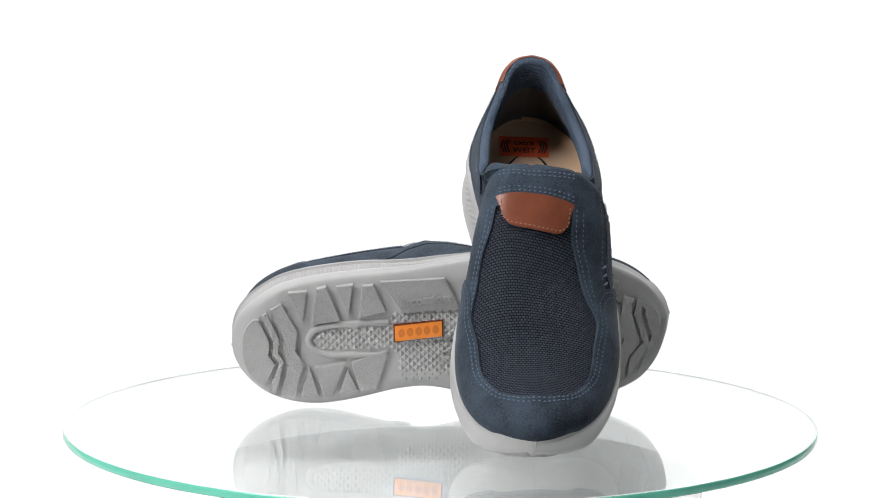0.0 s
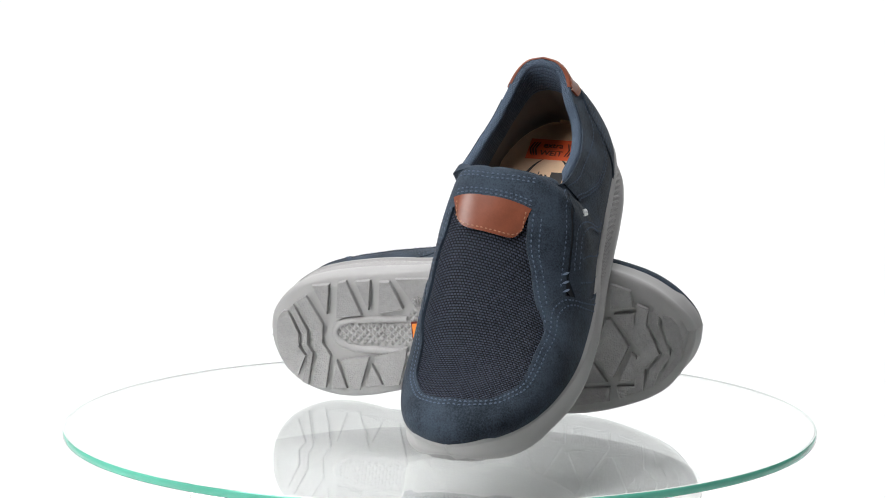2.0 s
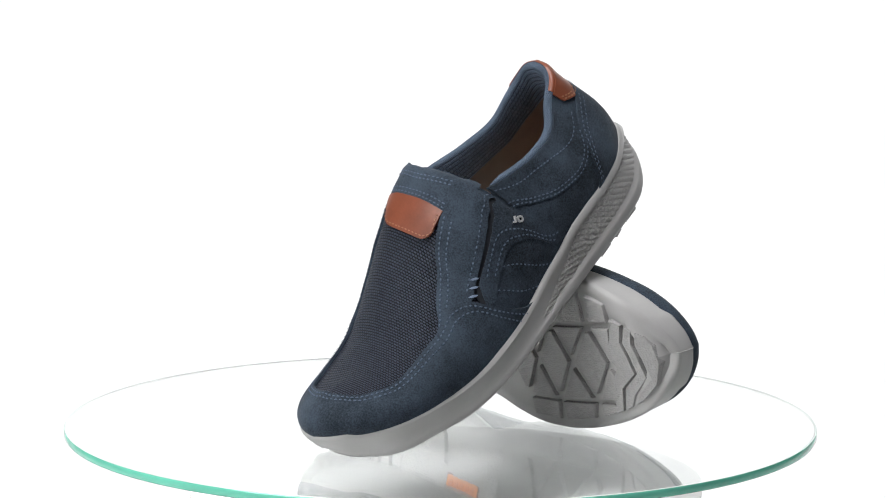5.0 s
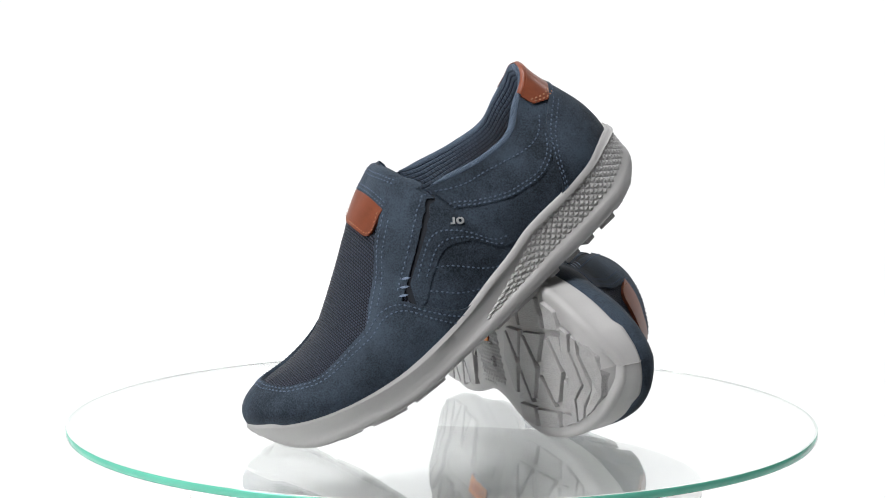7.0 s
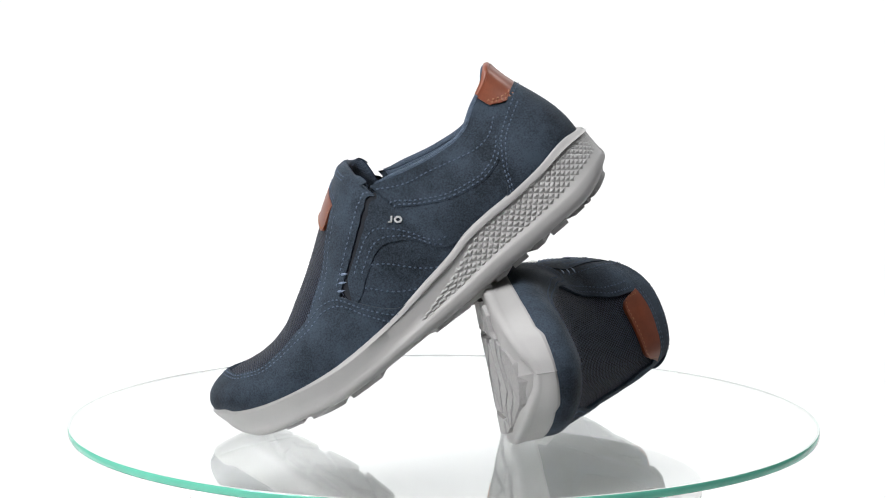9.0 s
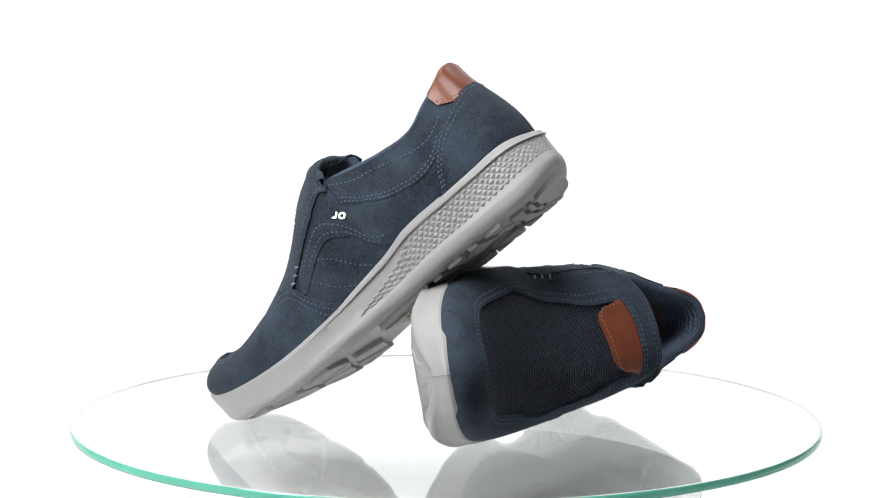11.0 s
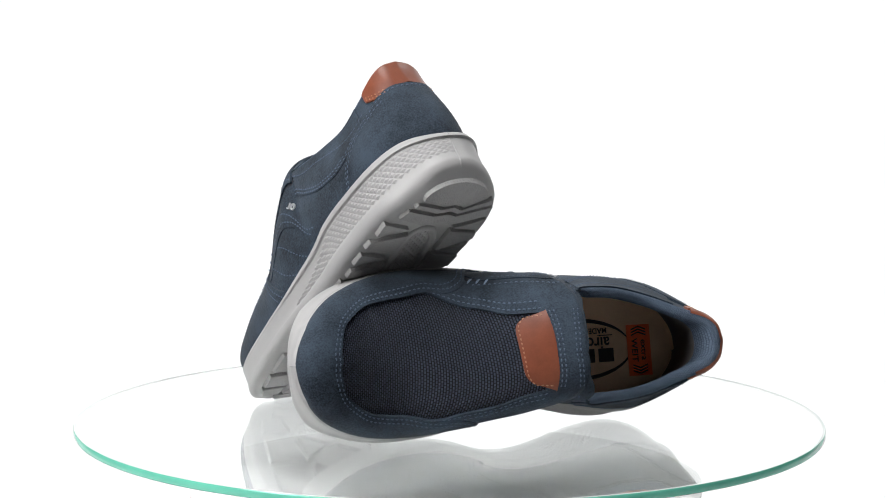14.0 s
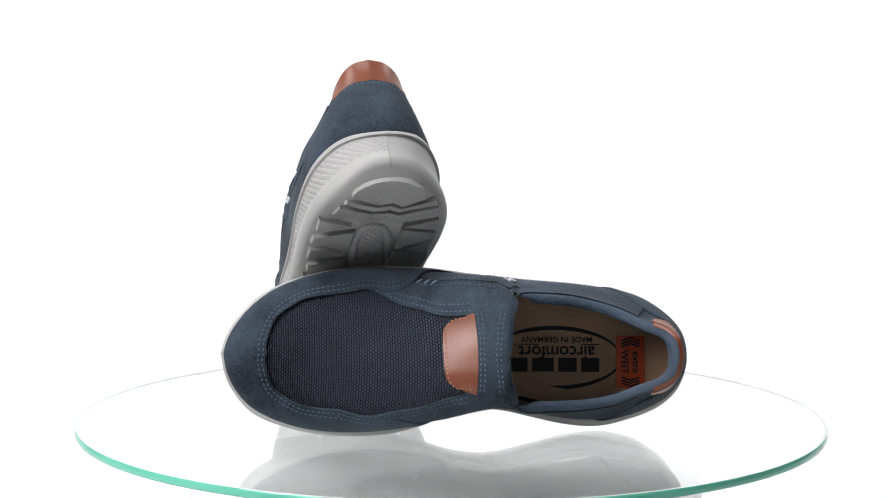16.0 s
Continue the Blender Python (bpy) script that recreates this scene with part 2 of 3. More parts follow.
def at(a, v, off=0.0):
    """Points of the upper at a (0 heel, 350 toe on the outer side, on to 700 on the inner side; negative: inner side from the heel) and v (0 sole, 1 top)."""
    a, v = np.broadcast_arrays(np.asarray(a, float), np.asarray(v, float))
    inner = (a < 0) | (a > 350)
    b = np.where(a < 0, -a, np.where(a > 350, 700 - a, a))
    i = np.clip(b / 350 * (NA - 1), 0, NA - 1.001)
    j = np.clip(v * (NV - 1), 0, NV - 1.001)
    i0, j0 = i.astype(int), j.astype(int)
    fi, fj = (i - i0)[..., None], (j - j0)[..., None]
    out = []
    for src in (SURF, NSURF):
        res = []
        for sd in (1, -1):
            g = src[sd]
            res.append((g[i0, j0] * (1 - fi) + g[i0 + 1, j0] * fi) * (1 - fj) + (g[i0, j0 + 1] * (1 - fi) + g[i0 + 1, j0 + 1] * fi) * fj)
        out.append(np.where(inner[..., None], res[1], res[0]))
    n = out[1] / np.maximum(np.linalg.norm(out[1], axis=-1, keepdims=True), 1e-9)
    return out[0] + n * np.asarray(off, float)[..., None] if np.ndim(off) else out[0] + n * off


def side(x, z):
    """(a, v) of the outer side's point at x, z."""
    d = (SURF[1][..., 0] - x) ** 2 + (SURF[1][..., 2] - z) ** 2
    i, j = np.unravel_index(d.argmin(), d.shape)
    return AS[i], VS[j]


def above(x, y):
    """(a, v) of the vamp's point at x, y."""
    g = SURF[1][:, NV // 3:]
    d = (g[..., 0] - x) ** 2 + (g[..., 1] - y) ** 2
    i, j = np.unravel_index(d.argmin(), d.shape)
    return AS[i], VS[j + NV // 3]


def curve_of(keys):
    """v as a smooth function of a, through (a, v) keys."""
    k = sorted(keys)
    return smooth_table([q[0] for q in k], [q[1] for q in k])


def both(f):
    """The same curve, on both sides."""
    return lambda a: f(np.where(np.asarray(a) < 0, -np.asarray(a), np.where(np.asarray(a) > 350, 700 - np.asarray(a), a)))


def const(c):
    return lambda a: np.full(np.shape(a), float(c))


BVH = None


def top_points(pts, off):
    """Points of the vamp straight below (x, y), lifted by off."""
    res = []
    for x, y in pts:
        hit, n, _, _ = BVH.ray_cast(Vector((x, y, 300)), Vector((0, 0, -1)))
        res.append(hit + n * (off if n.z > 0 else -off))
    return res


# seams, from the outer side
CAP = [(168, 0.0), side(149, 27), side(158, 36), side(166, 46), side(175, 54), side(186, 56.5), above(203, 39), above(218, 37.5), above(232, 35.5), above(244, 32.5), above(254, 27.5), above(261, 21), above(265.5, 12)]
keep = [CAP[0]]
for q in CAP[1:]:
    if q[0] > keep[-1][0] + 5 and q[0] < 340:
        keep.append(q)
CAP = keep + [(350, above(267.5, 0.5)[1])]
CAP_V = curve_of(CAP)


def along_gore(a):
    """v at a where the upper meets the gore's straight front edge."""
    v = np.linspace(0.25, 0.97, 200)
    p = at(np.full(200, float(a)), v)
    return float(v[abs(p[:, 2] - 95 + (p[:, 0] - 115) * 0.73).argmin()])


FRONT_A = [138.0, 152.0, 160.0, 168.0, 176.0, 184.0, 192.0, 200.0, 206.0]
FRONT_V = [0.99] + [along_gore(q) for q in FRONT_A[1:]]
FRAME_LOW = curve_of([(196, float(np.interp(196, FRONT_A, FRONT_V))), (206, FRONT_V[-1]), (225, 0.335), (262, float(CAP_V(262)))])


def FRAME_OUT(a):
    """The lower edge of band and strips: straight along the gore, then a curve to the cap."""
    a = np.asarray(a, float)
    return np.where(a < 206, np.interp(a, FRONT_A, FRONT_V), FRAME_LOW(a))


FRAME_IN = curve_of([(178, above(141, 21.5)[1]), above(150, 21), above(160, 22), above(172, 25.5), above(186, 31), above(198, 36), above(206, 37.5)])


def GORE_REAR(a):
    """The gore's rear edge: a narrow wedge behind the front edge."""
    a = np.asarray(a, float)
    return np.maximum(FRAME_OUT(a) - np.interp(a, [138, 150, 196, 204], [0.0, 0.05, 0.02, 0.15]), 0.05)


COUNTER = curve_of([(-40, 0.74), (0, 0.72), (25, 0.73)] + [side(24, 78), side(35, 68), side(43, 56), side(49, 40)] + [(88, 0.0)])
HEEL_PATCH = curve_of([(-24, 0.67), (-12, 0.715), (0, 0.735), (12, 0.715), (24, 0.67), (33, 0.73), (40, 0.85)])
COLLAR_LINE = curve_of([(52, 0.60), side(44, 58), side(55, 55.5), side(66, 55.5), side(79, 59), side(95, 67), side(110, 75), side(124, 80), (160, 0.66)])
FLEX = curve_of([(118, 0.0), side(102, 40), side(112, 51), side(123, 59.5), side(133, 63), side(141, 60), side(150, 53.5), side(164, 44), (212, 0.3)])


def sheet(a0, a1, lo, hi, n, m, off, thick=1.2, top_uv=False):
    """Points, UVs and the under side of a panel between two seams."""
    a = np.linspace(a0, a1, n)
    l, u = lo(a), hi(a)
    w = np.linspace(0, 1, m)
    A2 = np.repeat(a[:, None], m, 1)
    V2 = l[:, None] * (1 - w) + u[:, None] * w
    p = at(A2, V2, off)
    q = at(A2, V2, off - thick)
    uv = p[..., 1::-1].copy() if top_uv else np.stack([A2, V2 * 85], -1)
    return p, uv, q


class Shoe:
    """One shoe; flip is 1 for the left foot, -1 for the right."""

    def __init__(self, name, flip):
        self.flip = flip
        self.root = new(name)

    def real(self, p):
        p = np.asarray(p, float) * MM
        return p * np.array([1, self.flip, 1])

    def panel(self, name, mat, pieces, parent=None, label="", merge=0.00002):
        bm = bmesh.new()
        bm.loops.layers.uv.new("mm")
        for p, uv, q in pieces:
            b = grid_bm(self.real(p), uv, self.real(q))
            me = bpy.data.meshes.new("tmp")
            b.to_mesh(me)
            b.free()
            bm.from_mesh(me)
            bpy.data.meshes.remove(me)
        if merge:
            bmesh.ops.remove_doubles(bm, verts=bm.verts[:], dist=merge)
        return part(name, bm, mat, parent or self.root, label)

    def stitches(self, lines, mat, parent, pitch=3.2, length=2.5, width=0.5, label=""):
        """Rows of single stitches along lines of (point, normal) arrays."""
        verts, faces = [], []
        for p, n in lines:
            s = np.concatenate([[0], np.cumsum(np.linalg.norm(np.diff(p, axis=0), axis=1))])
            k = int(s[-1] / pitch)
            for c in (np.arange(k) + 0.5) * (s[-1] / max(k, 1)):
                ends = [np.array([np.interp(c + d, s, p[:, e]) for e in range(3)]) for d in (-length / 2, length / 2)]
                nn = np.array([np.interp(c, s, n[:, e]) for e in range(3)])
                nn /= np.linalg.norm(nn)
                t = ends[1] - ends[0]
                b = np.cross(nn, t)
                b /= max(np.linalg.norm(b), 1e-9)
                mid = (ends[0] + ends[1]) / 2 + nn * 0.30
                base = len(verts)
                verts += [ends[0] - nn * 0.3, mid - b * width - t * 0.2, mid + b * width - t * 0.2, mid + nn * 0.25, mid - b * width + t * 0.2, mid + b * width + t * 0.2, ends[1] - nn * 0.3]
                faces += [tuple(base + q for q in f) for f in ((0, 1, 3), (0, 3, 2), (1, 4, 3), (2, 3, 5), (6, 3, 4), (6, 5, 3))]
        me = bpy.data.meshes.new("stitching")
        me.from_pydata([tuple(x) for x in self.real(np.array(verts))], [], faces)
        me.materials.append(mat)
        ob = new("stitching", me)
        ob.parent = parent
        tagged(ob, label, kind="stuff")
        return ob


def line(a0, a1, f, off, shift=0.0, n=160):
    """A line on the upper along the seam f, moved by shift in v."""
    a = np.linspace(a0, a1, n)
    v = np.clip(f(a) + shift, 0, 1)
    p, q = at(a, v, off), at(a, v, off + 1)
    return p, q - p


def mirrored(a0, a1, f, off, shift=0.0):
    return [line(a0, a1, f, off, shift), line(-a0, -a1, both(f), off, shift)]


def path(keys, off, n=120):
    """A line through (a, v) keys on both sides."""
    k = polyline(keys, n)
    res = []
    for sg in (1, -1):
        a = sg * k[:, 0]
        p, q = at(a, k[:, 1], off), at(a, k[:, 1], off + 1)
        res.append((p, q - p))
    return res


def lug_bm(poly, shoe, drop=4.2, inset=0.8):
    """One tread lug: its outline pushed down from the sole, with sloping flanks."""
    c = np.mean(poly, axis=0)
    bm = bmesh.new()
    rows = []
    for k, (z, s) in enumerate(((-2.2, 0.0), (drop - 0.6, inset * 0.75), (drop, inset * 1.3))):
        ring = []
        for x, y in poly:
            d = np.array([x, y]) - c
            ln = np.linalg.norm(d)
            q = c + d * max(1 - s / ln, 0.2)
            ring.append(bm.verts.new(shoe.real((q[0], q[1], z_sole(q[0]) + 1.0 - z))))
        rows.append(ring)
    n = len(poly)
    for r in range(2):
        for i in range(n):
            bm.faces.new((rows[r][i], rows[r][(i + 1) % n], rows[r + 1][(i + 1) % n], rows[r + 1][i]))
    f = bm.faces.new(rows[2])
    bmesh.ops.triangulate(bm, faces=[f])
    return bm


def text_object(name, body, size, m, mat, parent, depth=0.15, label=""):
    """Raised or printed writing, as a mesh, at the pose m in its thing's space (size in metres)."""
    cu = bpy.data.curves.new(name, "FONT")
    cu.offset = size * 0.012
    cu.body, cu.size, cu.extrude, cu.align_x, cu.align_y = body, size, depth * MM, "CENTER", "CENTER"
    tmp = new("tmp", cu)
    me = bpy.data.meshes.new_from_object(tmp.evaluated_get(bpy.context.evaluated_depsgraph_get()))
    bpy.data.objects.remove(tmp)
    bpy.data.curves.remove(cu)
    me.transform(m)
    me.materials.clear()
    me.materials.append(mat)
    ob = new(name, me)
    ob.parent = parent
    if label:
        tagged(ob, label)
    return ob


def plate_bm(shoe, poly, z0, z1):
    """A flat plate with the outline poly (x, y), from height z0 to z1."""
    bm = bmesh.new()
    lo = [bm.verts.new(shoe.real((x, y, z0))) for x, y in poly]
    hi = [bm.verts.new(shoe.real((x, y, z1))) for x, y in poly]
    n = len(poly)
    for i in range(n):
        bm.faces.new((lo[i], lo[(i + 1) % n], hi[(i + 1) % n], hi[i]))
    bm.faces.new(hi)
    bm.faces.new(lo[::-1])
    return bm


# tread outlines (x, y)
HEEL_LUGS = [
    [(12.0 - 14.5 * math.cos(q), -3.0 - 24.5 * math.sin(q)) for q in np.linspace(1.2, -1.2, 15)] + [(10, 20), (17, 3), (15.5, -6), (20, -13), (12.5, -28)],
    [(12.5, 23), (19.5, 4), (18, -5.5), (22.5, -12), (15, -30), (19.5, -32), (26, -11), (22.5, -4.5), (23.5, 6), (15, 25)],
    [(18, 27.5), (26.5, 6.5), (25.5, -4), (29.5, -11.5), (22.5, -33), (32.5, -34), (39, -12), (34, -3), (36, 11), (25.5, 31.5)],
    [(30.5, 35), (44, 36), (39.6, 17.5)],
    [(50, 37.5), (56.6, 39), (66, 17.5), (46, 15)],
    [(63, 38.6), (75, 40), (71, 21.4)],
    [(81, 39), (88.6, 39.5), (97, 23.5), (77.6, 18.7)],
    [(92.6, 41), (137, 42.5), (147, 25), (107, 22)],
    [(43, -15), (49, -34), (36, -35)],
    [(46, -15), (68, -12), (58, -35), (52, -34.5)],
    [(69, -17), (76, -30), (62, -33)],
    [(71, -12), (97, -4), (96, -10), (88, -30), (77, -32)],
]
# the outer ends of the heel lugs reach towards the rim
HEEL_LUGS = [[(x, y + 4.5 if y > 33 else y - 3.0 if y < -29 else y) for x, y in lug] for lug in HEEL_LUGS]
FRONT_LUGS = []


def rim_y(x, sd):
    """How far the tread reaches at x on that side."""
    e = EDGE[sd]
    return sd * (abs(float(np.interp(x, e[:, 0], e[:, 1]))) - 5.0)


for xc in (239, 209, 179):
    FRONT_LUGS.append([(xc - 13, -3), (xc - 1, 18), (xc + 2, 18), (xc + 13, -3), (xc + 1, -25), (xc - 2, -25)])
    for sd, y0, y1, y2 in ((1, 21, 1, 24), (-1, -28, -7, -31)):
        FRONT_LUGS.append([(xc + 3.5, y0), (xc + 15.5, y1), (xc + 27, y0)] if xc < 230 else [(xc + 4, y0), (xc + 14, y1), (xc + 17, y1 + sd * 3), (xc + 18, y0)])
        x1 = xc + (28.5 if xc < 230 else 18)
        if abs(rim_y(x1, sd)) > abs(y2) + 5 or xc > 230:
            FRONT_LUGS.append([(xc + 2, y2), (x1, y2), (x1 - 1, rim_y(x1 - 1, sd)), (xc + 15, rim_y(xc + 15, sd)), (xc + 3, rim_y(xc + 3, sd))])
FRONT_LUGS += [
    [(259, 27), (257, 14), (253, 2), (259, -6), (252, -20), (254, -41), (259, -40), (261, -20), (271, -10), (268, 1), (264, 12), (266, 23)],
    [(269, 22), (266, 12), (270, 1), (273, -10.5), (263, -20.5), (261, -40), (266, -39), (269, -24), (278, -13), (275, -1), (271.5, 10), (272.5, 19)],
    [(275, 18), (274, 10), (277.5, -1), (281, -14), (272, -24), (269, -38), (275, -31), (283, -18), (286, -4), (284, 8), (280, 15)],
]


def inside(lug):
    """Keeps a lug's outline within the sole's rim."""
    lim = [(abs(rim_y(x, 1)) - 1.5, abs(rim_y(x, -1)) - 1.5) for x, _ in lug]
    return [(x, min(max(y, -b), a)) for (x, y), (a, b) in zip(lug, lim)]


FRONT_LUGS = [inside(lug) for lug in FRONT_LUGS]


def make_sole(shoe):
    """The grey rubber sole with its lip, bulge, studs, lugs and writing."""
    prof = [(0.0, -6.0), (0.0, -2.2), (0.025, -1.1), (0.07, -0.6), (0.11, -0.3), (0.145, -0.4), (0.165, -2.1), (0.45, -1.8), (0.66, -1.4), (0.71, 0.75), (0.78, 1.1), (0.86, 1.15), (0.92, 0.7), (0.97, -0.4), (1.0, -2.2), (1.01, -4.2), (1.02, -6.5), (1.03, -9.0)]
    deep = {1.01: 5.6, 1.02: 5.0, 1.03: 4.5}
    loop, nrm = [], []
    for sd, rng in ((1, range(NA)), (-1, range(NA - 2, 0, -1))):
        for i in rng:
            loop.append(EDGE[sd][i])
            nrm.append(NORM[sd][i])
    loop, nrm = np.array(loop), np.array(nrm)
    zt, zb = z_top(loop[:, 0]), z_tread(loop[:, 0]) + EDGE_UP(loop[:, 0])
    heel = np.exp(-((loop[:, 0] + 7) / 14) ** 2)
    bumper = np.clip((loop[:, 0] - 272) / 8, 0, 1) * np.clip((27 - abs(loop[:, 1])) / 5, 0, 1)
    zt = zt + bumper * 2.2
    front = np.clip((loop[:, 0] - 120) / 60, 0, 1)
    back = np.exp(-((loop[:, 0] + 7) / 24) ** 2)
    rings = []
    for h, o in prof:
        flat_o = np.where((h > 0.13) & (h < 0.7), (o + 1.5 * back) * (1 - front) + front * 0.4, o)
        tuck = heel * max(h - 0.6, 0) ** 2 * 14 + np.clip((loop[:, 0] - 270) / 22, 0, 1) * max(h - 0.3, 0) ** 2 * 7.0 - heel * 1.2
        nose = bumper * 1.6 * max(0.0, 1 - abs(h - 0.25) * 2.2) if h > 0.02 else 0 * bumper
        xy = loop + nrm * (flat_o - tuck + nose)[:, None]
        zr = z_tread(xy[:, 0]) + np.minimum(deep[h], zb - z_tread(loop[:, 0])) if h in deep else zt * (1 - h) + zb * h
        rings.append(np.column_stack([xy, zr]))
    pts = np.stack(rings, 1)
    bm = grid_bm(shoe.real(pts), close=True)
    # under side, closed from one edge to the other
    inner = pts[:, -1]
    m = 14
    lat, med = inner[:NA], np.concatenate([inner[:1], inner[:NA - 1:-1], inner[NA - 1:NA]])
    w = np.linspace(0, 1, m)[None, :, None]
    und = lat[:, None] * (1 - w) + med[:, None] * w
    und[:, 1:-1, 2] = z_sole(und[:, 1:-1, 0])
    b2 = grid_bm(shoe.real(und))
    me = bpy.data.meshes.new("tmp")
    b2.to_mesh(me)
    b2.free()
    bm.from_mesh(me)
    bpy.data.meshes.remove(me)
    bmesh.ops.remove_doubles(bm, verts=bm.verts[:], dist=0.00003)
    sole = part("sole", bm, RUBBER, shoe.root, "grey rubber sole with ribbed sides and lugged tread")
    # mould seams at toe and heel
    for i, nm in ((NA - 1, "mould_seam"), (0, "mould_seam")):
        pl = [pts[i, k] + np.array([nrm[i][0], nrm[i][1], 0]) * 0.05 for k in range(2, 14)]
        b3 = bmesh.new()
        prev = None
        for q in pl:
            row = [b3.verts.new(shoe.real(q + d)) for d in (np.array([0, -0.35, 0]), np.array([nrm[i][0] * 0.45, 0, 0]), np.array([0, 0.35, 0]))]
            if prev:
                for k in range(2):
                    b3.faces.new((prev[k], prev[k + 1], row[k + 1], row[k]))
            prev = row
        part(nm, b3, RUBBER, sole)
    # pyramid studs on both sides
    verts, faces = [], []
    for sd in (1, -1):
        e, nm = EDGE[sd], NORM[sd]
        s = np.concatenate([[0], np.cumsum(np.linalg.norm(np.diff(e, axis=0), axis=1))])
        rows = 7
        step = 5.2

        def wall(sx, hh, o):
            x, y = np.interp(sx, s, e[:, 0]), np.interp(sx, s, e[:, 1])
            nx, ny = np.interp(sx, s, nm[:, 0]), np.interp(sx, s, nm[:, 1])
            tuck = math.exp(-((x + 7) / 14) ** 2) * (max(hh - 0.6, 0) ** 2 * 14 - 1.2)
            zt1, zb1 = float(z_top(x)), float(z_tread(x) + EDGE_UP(x))
            o += 2.2 * min(max(x - 120, 0) / 60, 1) + 1.5 * math.exp(-((x + 7) / 24) ** 2)
            return (x + nx * (o - tuck), y + ny * (o - tuck), zt1 * (1 - hh) + zb1 * hh)

        sx = 2.0
        while sx < 170:
            if sd < 0 and sx < 58:
                sx += step
                continue
            tail = max(0.0, (sx - 118) / 52)
            mid = min(max(sx - 10, 0) / 70, 1)
            h0, h1 = 0.16 + 0.40 * tail, 0.58 + 0.12 * mid + 0.17 * tail
            rise = (0.3 + 1.0 * min(max(sx - 10, 0) / 60, 1)) * (1 - 0.2 * tail) if sd > 0 else 0.2 + 1.3 * min(max(sx - 55, 0) / 35, 1)
            dh = (h1 - h0) / (rows + 1)
            for r in range(rows):
                hm = h0 + dh * (r + 1)
                cx = sx + (step / 2 if r % 2 else 0)
                c = [wall(max(cx + q * step / 2, 0.0), hm + p * dh, -1.95 + 1.2 * (hm + p * dh - 0.27)) for q, p in ((-1, 0), (0, -1), (1, 0), (0, 1))]
                tip = wall(max(cx, 0.0), hm, 1.2 * (hm - 0.27) - 1.9 + rise)
                b = len(verts)
                verts += c + [tip]
                faces += [(b, b + 1, b + 4), (b + 1, b + 2, b + 4), (b + 2, b + 3, b + 4), (b + 3, b, b + 4)]
            sx += step
    me = bpy.data.meshes.new("stud_texture")
    me.from_pydata([tuple(q) for q in shoe.real(np.array(verts))], [], faces)
    me.materials.append(RUBBER)
    ob = new("stud_texture", me)
    ob.parent = sole
    tagged(ob, "band of small grey rubber pyramids", kind="stuff")
    # tread lugs
    for poly in HEEL_LUGS + FRONT_LUGS:
        part("tread_lug", lug_bm(poly, shoe, inset=0.3 if len(poly) > 8 else 0.8), RUBBER_DOT, sole, smooth=False)
    # waffle field under the arch
    verts, faces = [], []
    st = 5.2
    for i in range(42):
        for j in range(-7, 6):
            x, y = 46 + i * st / 2, j * st + (st / 2 if i % 2 else 0)
            if x > 150 or y < -28 + abs(x - 115) * 0.12 or (x < 100 and not -3.5 < y < 10.5) or y > 21 or (100 <= x < 104 and y < -6):
                continue
            z = float(z_sole(x))
            b = len(verts)
            verts += [(x - st / 2, y, z + 0.1), (x, y - st / 2, z + 0.1), (x + st / 2, y, z + 0.1), (x, y + st / 2, z + 0.1), (x, y, z - 1.3)]
            faces += [(b, b + 1, b + 4), (b + 1, b + 2, b + 4), (b + 2, b + 3, b + 4), (b + 3, b, b + 4)]
    me = bpy.data.meshes.new("waffle_texture")
    me.from_pydata([tuple(q) for q in shoe.real(np.array(verts))], [], faces)
    me.materials.append(RUBBER)
    ob = new("waffle_texture", me)
    ob.parent = sole
    tagged(ob, kind="stuff")
    # rounded rim of the channel round the heel's waffle
    ctr = polyline([(98, 15.5), (75, 14.5), (54, 13), (45.5, 9), (43.5, 3.5), (45.5, -2), (53, -6.0), (75, -8), (98, -9.5)], 60)
    tan = np.gradient(ctr, axis=0)
    nor = np.stack([tan[:, 1], -tan[:, 0]], 1) / np.linalg.norm(tan, axis=1)[:, None]
    rim = np.stack([np.column_stack([ctr + nor * (2.6 * math.cos(q)), z_sole(ctr[:, 0]) + 0.4 - 2.6 * math.sin(q)]) for q in np.linspace(0, math.pi, 7)], 1)
    part("channel_rim", grid_bm(shoe.real(rim)), RUBBER, sole)
    # badge with plain shapes, size mark and writing
    badge = part("badge", plate_bm(shoe, [(102, 2.0), (134, 4.5), (134, 15.5), (102, 13)], float(z_sole(120)) + 0.5, float(z_sole(120)) - 2.2), BADGE, sole, "orange inlaid badge", smooth=False)
    part("groove", plate_bm(shoe, [(101.2, 1.1), (134.8, 3.7), (134.8, 16.3), (101.2, 13.8)], float(z_sole(120)) + 0.5, float(z_sole(120)) - 1.7), BADGE_RIM, badge, smooth=False)
    for k in range(5):
        x = 106.5 + k * 5.8
        y = 8.75 + (x - 118) * 0.078
        ring = [(x + 2.3 * math.cos(q * math.tau / 12), y + 3.0 * math.sin(q * math.tau / 12)) for q in range(12)]
        part("relief_mark", plate_bm(shoe, ring, float(z_sole(120)) - 1.9, float(z_sole(120)) - 2.7), BADGE_DARK, badge, smooth=False)
    under = Matrix(((1, 0, 0, 0), (0, -1, 0, 0), (0, 0, -1, 0), (0, 0, 0, 1)))
    sg = shoe.flip
    tilt = pose(0, 0, 0, 0, 0, 4)
    text_object("raised_writing", "aircomfort", 0.0085, Matrix.Translation((0.1225, sg * 0.0320, (float(z_tread(122)) + 1.2) * MM)) @ under @ tilt, RUBBER, sole, 0.7)
